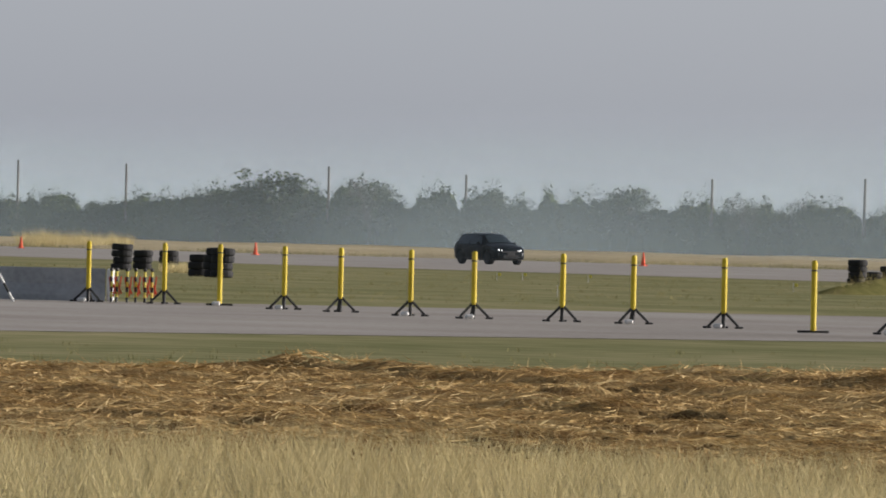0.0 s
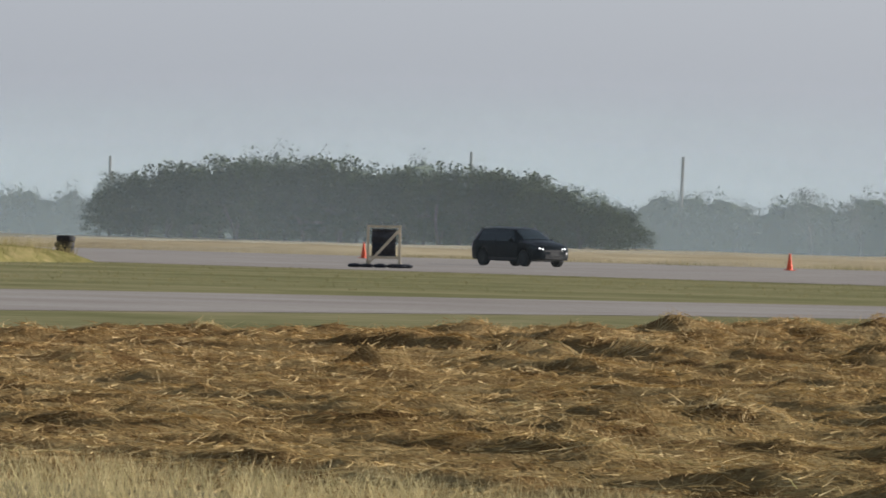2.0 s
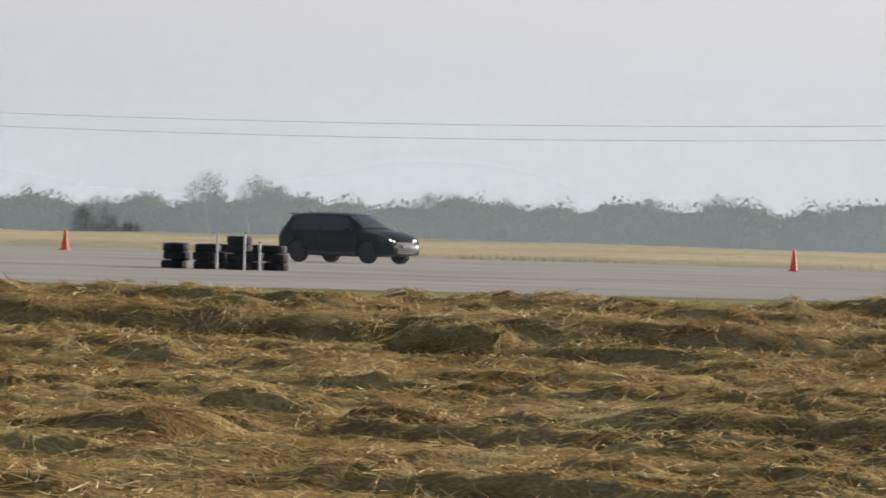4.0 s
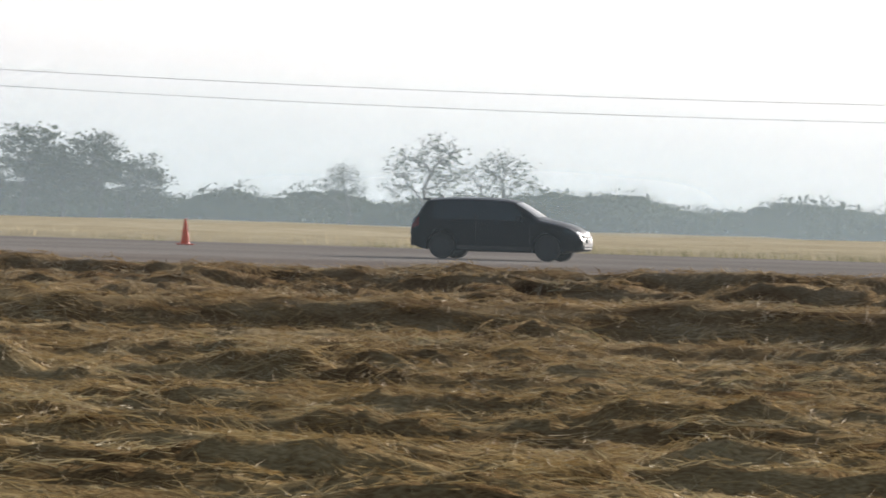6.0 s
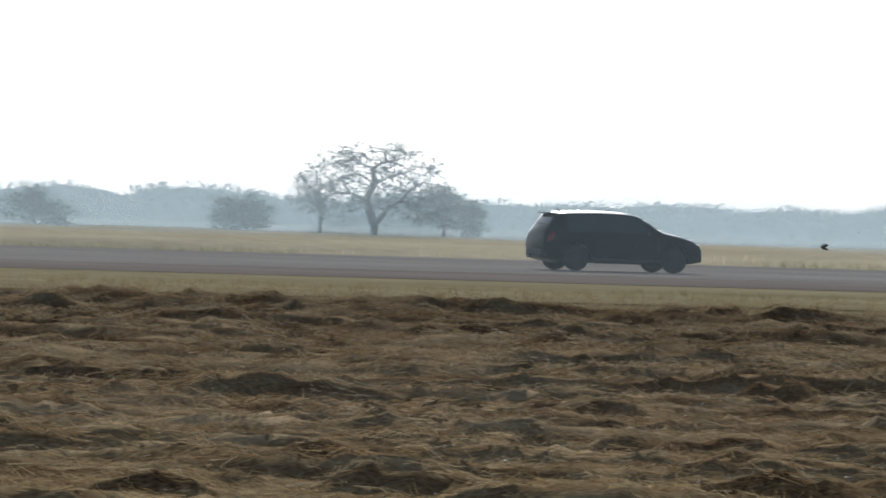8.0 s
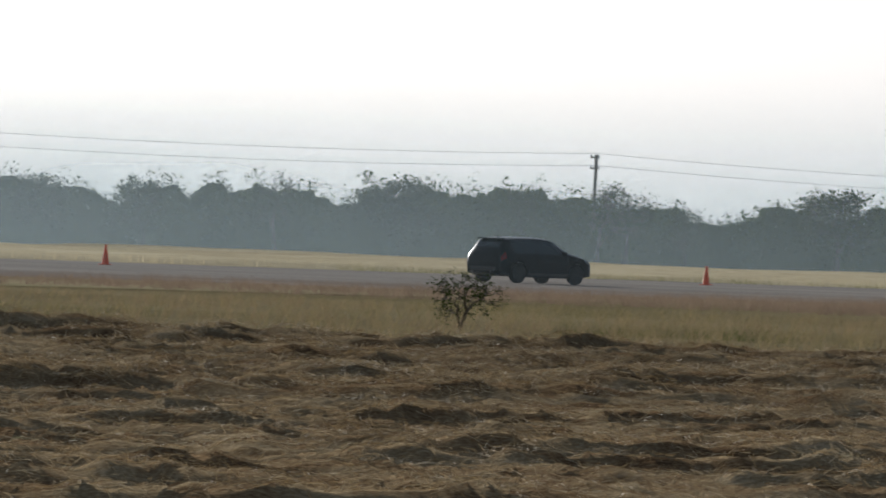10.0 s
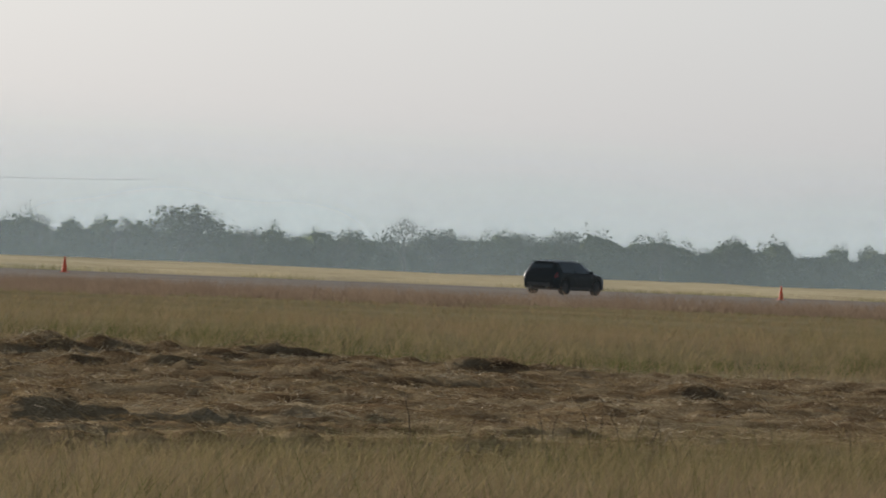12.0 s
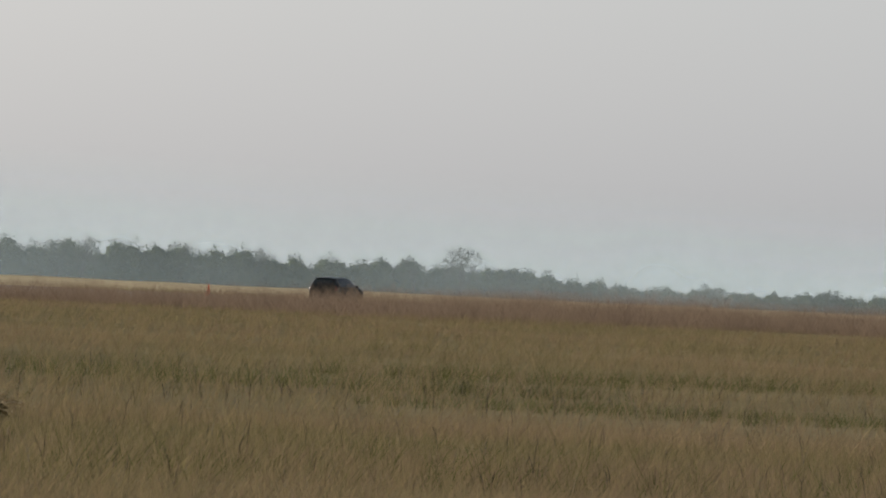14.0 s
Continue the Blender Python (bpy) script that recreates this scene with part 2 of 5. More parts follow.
M_GLASS = plain("tinted_glass", (0.018, 0.028, 0.032), 0.05, spec=0.55)
M_TRIM = plain("black_plastic", (0.015, 0.015, 0.016), 0.6)
M_CHROME = plain("alloy", (0.09, 0.09, 0.095), 0.35, metal=0.8)
M_LAMP = plain("headlamp_glow", (0.95, 0.92, 0.85), 0.2, emit=1.2)
M_TAIL = plain("tail_lamp_red", (0.12, 0.008, 0.008), 0.25)
M_LED = plain("red_led", (1.0, 0.08, 0.02), 0.3, emit=2.0)
M_PANEL = mat("dark_panel", [(0.018, 0.018, 0.02), (0.028, 0.028, 0.03), (0.045, 0.044, 0.045)], 2, 0.55, bump=0.1)
M_SEGMENT = mat("segment_grey", [(0.055, 0.055, 0.055), (0.075, 0.074, 0.072)], 3, 0.5)
M_SHEET = mat("sheet_metal", [(0.45, 0.46, 0.47), (0.6, 0.61, 0.62)], 1, 0.5, metal=0.3)
M_FLAG = plain("yellow_flag", (0.75, 0.65, 0.08), 0.6)


# ---- mesh helpers ----
def part(name, bm, material, parent, label="", smooth=False):
    me = bpy.data.meshes.new(name)
    bm.to_mesh(me)
    bm.free()
    me.materials.append(material)
    if smooth:
        me.shade_smooth()
    ob = new(name, me)
    ob.parent = parent
    return tagged(ob, label)


def empty(name, m, label, category, group="", kind=""):
    ob = new(name)
    ob.empty_display_size = 0.2
    ob.matrix_basis = m
    return tagged(ob, label, category, group, kind)


def mesh_np(name, verts, loops, sizes, material, smooth=False):
    """A mesh from numpy arrays: verts (n, 3), the corners of all faces in a row, and the number of corners of each face."""
    me = bpy.data.meshes.new(name)
    sizes = np.asarray(sizes, np.int32)
    me.vertices.add(len(verts))
    me.loops.add(len(loops))
    me.polygons.add(len(sizes))
    me.vertices.foreach_set("co", np.asarray(verts, np.float32).ravel())
    me.loops.foreach_set("vertex_index", np.asarray(loops, np.int32))
    me.polygons.foreach_set("loop_start", np.concatenate(([0], np.cumsum(sizes)[:-1])).astype(np.int32))
    me.update(calc_edges=True)
    me.materials.append(material)
    if smooth:
        me.shade_smooth()
    return me


def box(bm, x, y, z, sx, sy, sz, m=None, bev=0.0):
    """A box with its base centre at (x, y, z)."""
    base = Matrix.Translation((x, y, z + sz / 2)) @ Matrix.Diagonal((sx, sy, sz, 1))
    got = bmesh.ops.create_cube(bm, size=1, matrix=(m @ base) if m else base)
    if bev:
        edges = list({e for v in got["verts"] for e in v.link_edges})
        bmesh.ops.bevel(bm, geom=edges, offset=bev, segments=1, affect="EDGES")
    return bm


def tube(bm, a, b, r0, r1=None, sides=8):
    """A tapered rod from a to b."""
    a, b = Vector(a), Vector(b)
    r1 = r0 if r1 is None else r1
    turn = (b - a).to_track_quat("Z", "Y").to_matrix().to_4x4()
    m = Matrix.Translation((a + b) / 2) @ turn
    bmesh.ops.create_cone(bm, cap_ends=True, segments=sides, radius1=r0, radius2=r1, depth=(b - a).length, matrix=m)
    return bm


def lathe(bm, prof, sides=20, m=None):
    """Rings round z from (radius, height) pairs, closed at both ends."""
    rings = []
    for r, z in prof:
        ring = [bm.verts.new((m @ Vector((r * math.cos(2 * math.pi * k / sides), r * math.sin(2 * math.pi * k / sides), z))) if m else
                (r * math.cos(2 * math.pi * k / sides), r * math.sin(2 * math.pi * k / sides), z)) for k in range(sides)]
        rings.append(ring)
    for p, q in zip(rings, rings[1:]):
        for k in range(sides):
            bm.faces.new((p[k], p[(k + 1) % sides], q[(k + 1) % sides], q[k]))
    bm.faces.new(rings[0][::-1])
    bm.faces.new(rings[-1])
    return bm


def lattice(ix, iy, seed):
    h = (ix.astype(np.int64) * 374761393 + iy.astype(np.int64) * 668265263 + seed * 1274126177) & 0xFFFFFFFF
    h = ((h ^ (h >> 13)) * 1274126177) & 0xFFFFFFFF
    return ((h ^ (h >> 16)) & 0xFFFFFF) / float(0xFFFFFF)


def vnoise(x, y, seed=0):
    """Smooth noise from 0 to 1 on a unit lattice."""
    ix, iy = np.floor(x), np.floor(y)
    fx, fy = x - ix, y - iy
    fx, fy = fx * fx * (3 - 2 * fx), fy * fy * (3 - 2 * fy)
    a, b = lattice(ix, iy, seed), lattice(ix + 1, iy, seed)
    c, d = lattice(ix, iy + 1, seed), lattice(ix + 1, iy + 1, seed)
    return (a * (1 - fx) + b * fx) * (1 - fy) + (c * (1 - fx) + d * fx) * fy

# ---- ground, runway, taxiway ----
def sheet(name, pts, z, material, label, category):
    bm = bmesh.new()
    bm.faces.new([bm.verts.new((x, y, z)) for x, y in pts])
    bmesh.ops.recalc_face_normals(bm, faces=bm.faces)
    ob = part(name, bm, material, None)
    return tagged(ob, label, category, kind="structure")


sheet("ground", [(-5000, -800), (5000, -800), (5000, 4900), (-5000, 4900)], 0, M_EARTH, "dry open field with pale grass to the horizon", "field")
sheet("verge", [(-800, 25), (-52, 25), (-84, 60), (-92, 88), (-88, 118), (-70, 121), (-70, 163.5), (-800, 163.5)], 0.012, M_VERGE,
      "short mown green grass beside the runway", "grass verge")
sheet("verge_strip", [(-70, 121), (-30, 126), (20, 124), (90, 130), (160, 152), (900, 160), (900, 163.5), (-70, 163.5)], 0.012, M_DRYVERGE, "thin strip of short grass along the runway", "grass verge")
sheet("runway", [(-110, 163), (1500, 163), (1500, 246), (-110, 246)], 0.02, M_ASPHALT, "wide grey worn asphalt runway", "runway")
# runway's left stretch takes the paler taxiway material to paint in its side-lit brightness
sheet("runway_end", [(-1500, 163), (-110, 163), (-110, 246), (-1500, 246)], 0.02, M_CONCRETE, "left stretch of the runway, coloured paler for the side light", "runway")
sheet("taxiway", [(-142, 20), (-90, 20), (-99, 60), (-110, 88), (-112, 104), (-88, 140), (-60, 162.9), (-172, 162.9), (-163, 157), (-136, 130), (-132, 114), (-135, 90)],
      0.018, M_CONCRETE, "pale concrete taxiway leading to the runway", "taxiway")


def tufts(name, n, where, height, width, material, label, category, lean=0.25, seed=1, head=0.0, slim=False, wind=(-0.12, 0)):
    """Standing blades, joined: where(rng, n) gives x, y and a height factor."""
    rng = np.random.default_rng(seed)
    x, y, k = where(rng, n)
    n = len(x)
    h = height * k * rng.uniform(0.6, 1.25, n)
    a, b = rng.uniform(0, 6.283, n), rng.uniform(0, 6.283, n)
    w = width * rng.uniform(0.6, 1.3, n)
    wx, wy = np.cos(a) * w, np.sin(a) * w
    lx, ly = np.cos(b) * h * lean * rng.uniform(0, 1.4, n) + wind[0] * h, np.sin(b) * h * lean + wind[1] * h
    z0 = np.full(n, -0.01)
    v = np.empty((n, 5, 3))
    v[:, 0] = np.stack([x - wx * 0.5, y - wy * 0.5, z0], 1)
    v[:, 1] = np.stack([x + wx * 0.5, y + wy * 0.5, z0], 1)
    mx, my = x + lx * 0.35, y + ly * 0.35
    wm = 0.5 + head
    v[:, 2] = np.stack([mx + wx * wm, my + wy * wm, h * 0.62], 1)
    v[:, 3] = np.stack([mx - wx * wm, my - wy * wm, h * 0.62], 1)
    v[:, 4] = np.stack([x + lx, y + ly, h], 1)
    if slim:
        v[:, 2] = v[:, 4]
        me = mesh_np(name, v[:, :3].reshape(-1, 3), np.arange(3 * n), np.full(n, 3), material)
        return tagged(new(name, me), label, category, kind="stuff")
    base = np.arange(n)[:, None] * 5
    loops = (base + np.array([[0, 1, 2, 3, 3, 2, 4]])).ravel()
    me = mesh_np(name, v.reshape(-1, 3), loops, np.tile([4, 3], n), material)
    return tagged(new(name, me), label, category, kind="stuff")


FAR = ([-72, -62, -58.6, -56.4, -55, -52.9, -49, -42, -14, -6, -4, 3, 10, 18, 40, 52, 59, 62.4, 63.3, 64], [69, 78, 82, 91, 96, 103, 111, 117, 118, 116, 109, 109, 106, 98, 101, 103, 98, 92, 79, 70])
NEAR = ([-72, -60, -56, -53, -50, -45, 40, 46, 52, 59, 61.5, 63.3, 64], [50, 48, 45, 42, 39, 32, 32, 42, 50, 57.5, 61, 69, 70])


def polar(x, y):
    return np.degrees(np.arctan2(x, y)), np.hypot(x, y)


def in_hay(x, y, pad=0.0):
    b, d = polar(x, y)
    wob = 3.0 * (vnoise(x / 6, y / 6, 5) - 0.5)
    return (d < np.interp(b, *FAR) + wob + pad) & (d > np.interp(b, *NEAR) + wob - pad) & (b > -72) & (b < 63.6)


def rounded(q):
    q = np.clip(q, 0, 1)
    return q * q * (3 - 2 * q)


def lines(x, y, gap, wide, bend, seed):
    """Ridges along the field, gap metres apart, that come and go along their run: 0 to about 1."""
    v = (y + 0.10 * x + bend * (vnoise(x / 15, y / 9, seed) - 0.5) + 0.35 * bend * (vnoise(x / 3.5, y / 3, seed + 1) - 0.5)) / gap
    k = np.floor(v)
    run = np.clip(1.9 * vnoise(x / (2.2 * gap) + 13.7 * k, k, seed + 2) - 0.38, 0, 1.15)
    return np.exp(-((v - k - 0.5) * gap / wide) ** 2) * run


def hay_z(x, y):
    """The height of the cut hay: a matted bed, the mower's swathes along the field, long heaps, and two thick windrows."""
    b, d = polar(x, y)
    amp = np.interp(b, [-66, -57, -52, -46, -8, 2, 12, 35, 60], [0.25, 0.38, 0.65, 0.95, 1.1, 0.9, 0.75, 0.7, 0.55])
    big = np.interp(d, [40, 58, 74, 95], [0.3, 0.45, 0.85, 1.0])
    rough = 0.5 + 0.55 * vnoise(x / 0.6, y / 0.5, 20) + 0.45 * vnoise(x / 0.24, y / 0.22, 18)
    z = 0.02 + 0.04 * vnoise(x / 0.6, y / 0.6, 11) + 0.05 * vnoise(x / 0.24, y / 0.24, 12)
    z += amp * rough * (0.17 * big * lines(x, y, 3.4, 0.42, 3.0, 51) + 0.105 * lines(x, y, 1.15, 0.2, 1.2, 55))
    z += amp * rough * (0.5 + 0.5 * big) * 0.19 * rounded((vnoise(x / 1.5 + 7, y / 0.8, 14) - 0.80) / 0.14)
    row = np.exp(-((d - np.interp(b, *FAR) + 5 + 3 * (vnoise(x / 7, y / 7, 15) - 0.5)) / 1.3) ** 2)
    z += row * rough * np.interp(b, [-66, -54, -46, -6, 4, 14, 20, 60], [0.02, 0.07, 0.22, 0.62, 0.45, 0.3, 0.22, 0.1]) * (0.6 + 0.5 * vnoise(x / 3.1, y / 3.1, 16))
    mid = y - np.interp(x, [-75, -61, -16, 8], [54, 61, 73, 76]) + 3.0 * (vnoise(x / 8, y * 0, 27) - 0.5)
    z += np.exp(-(mid / 0.8) ** 2) * (0.55 + 0.45 * rough) * np.interp(x, [-82, -66, -58, -12, 0, 8], [0, 0.18, 0.5, 0.62, 0.36, 0]) * (0.6 + 0.6 * vnoise(x / 2.6, y / 3, 28))
    z = 0.6 * np.tanh(z / 0.6)
    wob = 3.0 * (vnoise(x / 6, y / 6, 5) - 0.5)
    edge = np.clip(np.minimum(np.interp(b, *FAR) + wob - d, d - np.interp(b, *NEAR) - wob) / 1.6, 0, 1)
    return z * edge * np.interp(b, [54, 60], [1.0, 0.8]) - 0.035 * (1 - edge)


def hay_patch(step, d0, d1, seed):
    """Vertices and quads of the hay bed between two distances from the stand."""
    gx, gy = np.meshgrid(np.arange(-100, 100, step), np.arange(14, 124, step))
    keep = in_hay(gx, gy) & (np.hypot(gx, gy) > d0) & (np.hypot(gx, gy) < d1)
    cell = keep[:-1, :-1] & keep[1:, :-1] & keep[:-1, 1:] & keep[1:, 1:]
    rng = np.random.default_rng(seed)
    gx, gy = gx + rng.uniform(-0.35, 0.35, gx.shape) * step, gy + rng.uniform(-0.35, 0.35, gx.shape) * step
    used = np.zeros(keep.shape, bool)
    for i, j in ((0, 0), (1, 0), (0, 1), (1, 1)):
        used[i:i + cell.shape[0], j:j + cell.shape[1]] |= cell
    idx = np.cumsum(used.ravel()).reshape(used.shape) - 1
    v = np.stack([gx[used], gy[used], hay_z(gx[used], gy[used]) + 0.015 + rng.uniform(-0.03, 0.025, used.sum())], 1)
    if d0 > 50:                               # tuck the coarse sheet under the fine one
        v[:, 2] -= 0.16 * np.clip((d0 + 1.2 - np.hypot(v[:, 0], v[:, 1])) / 0.8, 0, 1)
    return v, np.stack([idx[:-1, :-1][cell], idx[:-1, 1:][cell], idx[1:, 1:][cell], idx[1:, :-1][cell]], 1)


def hay_field():
    v1, q1 = hay_patch(0.13, 30, 62, 4)
    v2, q2 = hay_patch(0.22, 60.8, 124, 5)
    quads = np.concatenate([q1, q2 + len(v1)])
    me = mesh_np("cut_hay", np.concatenate([v1, v2]), quads.ravel(), np.full(len(quads), 4), M_HAYBED)
    tagged(new("cut_hay", me), "matted cut hay lying in swathes and heaps", "hay", kind="stuff")


def straws(bed, heaped):
    """Loose straws on the hay, combed together patch by patch: some over the whole bed, as many again on the heaps and swathes."""
    rng = np.random.default_rng(8)

    def scatter(m):
        x, y = rng.uniform(-98, 98, m), rng.uniform(18, 122, m)
        ok = in_hay(x, y, 0.3)
        x, y = x[ok], y[ok]
        ok = rng.uniform(0, 1, len(x)) < np.clip((52 / np.hypot(x, y)) ** 1.3, 0.2, 1.0)
        return x[ok], y[ok]
    x, y = scatter(bed * 4)
    x, y = x[:bed], y[:bed]
    hx, hy = scatter(heaped * 2)
    steep = np.hypot(hay_z(hx, hy) - hay_z(hx + 0.25, hy), hay_z(hx, hy) - hay_z(hx, hy + 0.25))
    ok = (hay_z(hx, hy) > 0.13) & (steep > 0.05)
    hx, hy = hx[ok], hy[ok]
    pick = rng.integers(0, len(hx), heaped)
    x, y = np.concatenate([x, hx[pick] + rng.normal(0, 0.07, heaped)]), np.concatenate([y, hy[pick] + rng.normal(0, 0.07, heaped)])
    z, n = hay_z(x, y), len(x)
    comb = 6.283 * 1.2 * vnoise(x / 0.9, y / 0.9, 21) + rng.normal(0, 0.9, n)
    short = np.interp(polar(x, y)[0], [-10, 4, 14], [1.0, 0.8, 0.62])
    length = rng.uniform(0.05, 0.20, n) * short * (1 + 0.9 * (rng.uniform(0, 1, n) > 0.9))
    ux, uy = np.cos(comb), np.sin(comb)
    x2, y2 = x + ux * length, y + uy * length
    zend = hay_z(x2, y2) + rng.uniform(-0.015, 0.04, n) + 0.07 * (rng.uniform(0, 1, n) > 0.92 - 0.12 * (z > 0.18))
    w = rng.uniform(0.0022, 0.0042, n) * (0.45 + 0.55 * short) * np.clip(np.hypot(x, y) / 55, 0.85, 2.0)
    r = rng.uniform(0.3, 1.57, n)
    wx, wy, wz = -uy * np.cos(r) * w, ux * np.cos(r) * w, np.sin(r) * w
    z, zend = z + 0.025 + rng.uniform(0, 0.025, n), zend + 0.03
    v = np.empty((n, 3, 3))
    v[:, 0] = np.stack([x - wx, y - wy, z - wz], 1)
    v[:, 1] = np.stack([x + wx, y + wy, z + wz], 1)
    v[:, 2] = np.stack([x2, y2, zend], 1)
    me = mesh_np("loose_straw", v.reshape(-1, 3), np.arange(3 * n), np.full(n, 3), M_STRAW)
    tagged(new("loose_straw", me), "loose golden and brown straw strewn over the hay", "straw", kind="stuff")


def ring(b0, b1, d0, d1, ok=None, per=9):
    def where(rng, n):
        m = n // per                              # so many blades to a tuft
        b, d = np.radians(rng.uniform(b0, b1, m)), np.sqrt(rng.uniform(d0 ** 2, d1 ** 2, m))
        x, y = np.repeat(d * np.sin(b), per) + rng.normal(0, 0.05, per * m), np.repeat(d * np.cos(b), per) + rng.normal(0, 0.05, per * m)
        n = len(x)
        clump = (0.7 + 0.6 * vnoise(x / 1.3, y / 1.3, 31)) * (0.6 + 0.8 * vnoise(x / 6, y / 9, 36)) * np.interp(polar(x, y)[0], [-70, 5, 20, 45, 52, 59, 62, 64.5, 67], [1, 0.55, 0.55, 0.9, 1.1, 1.6, 2.4, 3.0, 4.0] if d1 > 200 else [1, 0.55, 0.55, 0.9, 1.2, 1.4, 1.3, 1.2, 1.2])
        keep = rng.uniform(0, 1, n) < 0.35 + vnoise(x / 0.8, y / 0.8, 32)
        if ok:
            keep &= ok(x, y)
        return x[keep], y[keep], clump[keep]
    return where


hay_field()
straws(620000, 480000)
tufts("pale_standing_grass", 150000, ring(-70, -43, 36, 57, lambda x, y: ~in_hay(x, y, -1.2) & (polar(x, y)[1] < np.interp(polar(x, y)[0], *NEAR) + 1.5)),
      0.19, 0.0045, M_PALE, "tall pale dry grass standing uncut", "grass", lean=0.6, seed=2, slim=True)
tufts("uncut_grass", 330000, ring(42, 71, 38, 78, lambda x, y: ~in_hay(x, y, -0.6) & ((polar(x, y)[1] < np.interp(polar(x, y)[0], *NEAR) + 1.5) | (polar(x, y)[0] > 63))),
      0.17, 0.0045, M_FIELD, "green and straw-coloured uncut grass", "grass", lean=0.8, seed=3, slim=True, wind=(0.12, -0.22))
tufts("tall_field_grass", 380000, ring(6, 71, 70, 172, lambda x, y: (y < 146) & (polar(x, y)[1] > np.interp(polar(x, y)[0], *FAR) - 1.0)),
      0.23, 0.0065, M_FIELD, "tall yellowing grass with seed heads, uncut", "grass", lean=0.8, seed=4, slim=True, wind=(0.12, -0.22))
tufts("far_field_grass", 260000, ring(48, 71, 160, 340, lambda x, y: y < 141), 0.065, 0.012, M_FIELD, "yellowing grass running out to the runway", "grass", lean=0.8, seed=16, slim=True, wind=(0.12, -0.22))
tufts("bank_grass", 6000, ring(-62.8, -62.38, 262, 286), 0.24, 0.02, M_PALE, "tall pale grass round the tyre stacks", "grass", lean=0.5, seed=17, slim=True)
def green_patch(x, y):
    return (vnoise(x / 8, y / 6, 37) > 0.62) & ~in_hay(x, y, 0.3)


tufts("green_grass", 190000, ring(44, 71, 44, 135, green_patch), 0.17, 0.006, M_GREEN, "dark green lush grass growing in patches", "grass", lean=0.8, seed=22, slim=True, wind=(0.12, -0.22))


def red_band(x, y):
    return (y < 159) & (y > 126 + 20 * vnoise(x / 20, y / 20, 35))


for b0, b1, d0, d1, count, wide in ((36, 55, 165, 280, 360000, 0.009), (54, 71, 240, 480, 560000, 0.015)):
    tufts("reddish_grass", count, ring(b0, b1, d0, d1, red_band), 0.26, wide, M_REDGRASS, "reddish brown tall grass by the runway", "grass", lean=0.8, seed=7 + b0, slim=True)


def edge_weeds(rng, n):
    x, y = rng.uniform(-800, 900, n), rng.uniform(243.5, 247.5, n)
    keep = vnoise(x / 17, y / 30, 38) * vnoise(x / 5, y / 9, 39) > 0.24
    return x[keep], y[keep], 0.6 + 0.8 * vnoise(x[keep] / 9, y[keep] / 9, 40)


tufts("edge_weeds", 110000, edge_weeds, 0.24, 0.02, M_TUFT, "dark green weeds along the runway's far edge", "weeds", lean=0.5, seed=18, slim=True)
tufts("weed_patch", 6000, ring(-63.75, -63.0, 553, 585), 0.9, 0.035, M_PALE, "hump of tall pale weeds beyond the runway", "weeds", lean=0.5, seed=23, slim=True)
tufts("weed_patch", 5000, ring(-46.8, -45.9, 196, 224), 0.09, 0.014, M_TUFT, "dry brown weeds at the tip of the verge", "weeds", lean=0.6, seed=19, slim=True)
tufts("weed_patch", 6000, ring(-45.75, -45.1, 331, 346), 0.55, 0.02, M_PALE, "tall pale weeds at the runway's far edge", "weeds", lean=0.5, seed=20, slim=True)
tufts("verge_tufts", 260000, ring(-66, 8, 74, 300, lambda x, y: (y < 161) & (polar(x, y)[1] > np.interp(polar(x, y)[0], *FAR) - 1.5)
      & ~((x < -88) & (x > -146))), 0.08, 0.014, M_TUFT, "low green and dry tufts on the verge", "grass", seed=5, slim=True)


def far_field():
    """The uncut strip beyond the runway: a rough raised mat of grass."""
    xs, ys = np.arange(-1400, 1400, 2.2), np.concatenate([np.arange(246.2, 256, 1.2), np.arange(256, 400, 8)])
    gx, gy = np.meshgrid(xs, ys)
    z = 0.30 * vnoise(gx / 9, gy / 6, 41) + 0.12 * vnoise(gx / 2.2, gy / 2, 42)
    z *= np.clip((gy - 246) / 3.0, 0.02, 1)
    ny, nx = gx.shape
    i = np.arange(ny * nx).reshape(ny, nx)
    quads = np.stack([i[:-1, :-1], i[:-1, 1:], i[1:, 1:], i[1:, :-1]], -1).reshape(-1, 4)
    me = mesh_np("far_grass_mat", np.stack([gx, gy, z], -1).reshape(-1, 3), quads.ravel(), np.full(len(quads), 4), M_FARMAT, smooth=True)
    tagged(new("far_grass_mat", me), "pale dry grass strip beyond the runway", "grass", kind="stuff")


M_FARMAT = mat("far_grass_mat", [(0.38, 0.31, 0.19), (0.49, 0.41, 0.26), (0.58, 0.50, 0.33)], 0.06, 0.9, bump=0.5, fine=1.2, spec=0.0)
far_field()


def strip(rng, n):
    x = rng.uniform(-900, 900, n)
    y = 246.5 + 26 * rng.uniform(0, 1, n) ** 2.2
    return x, y, 0.7 + 0.7 * vnoise(x / 7, y / 3, 33)


tufts("far_standing_grass", 130000, strip, 0.28, 0.022, M_FARGRASS, "pale standing grass along the runway's far edge", "grass", seed=6, slim=True)

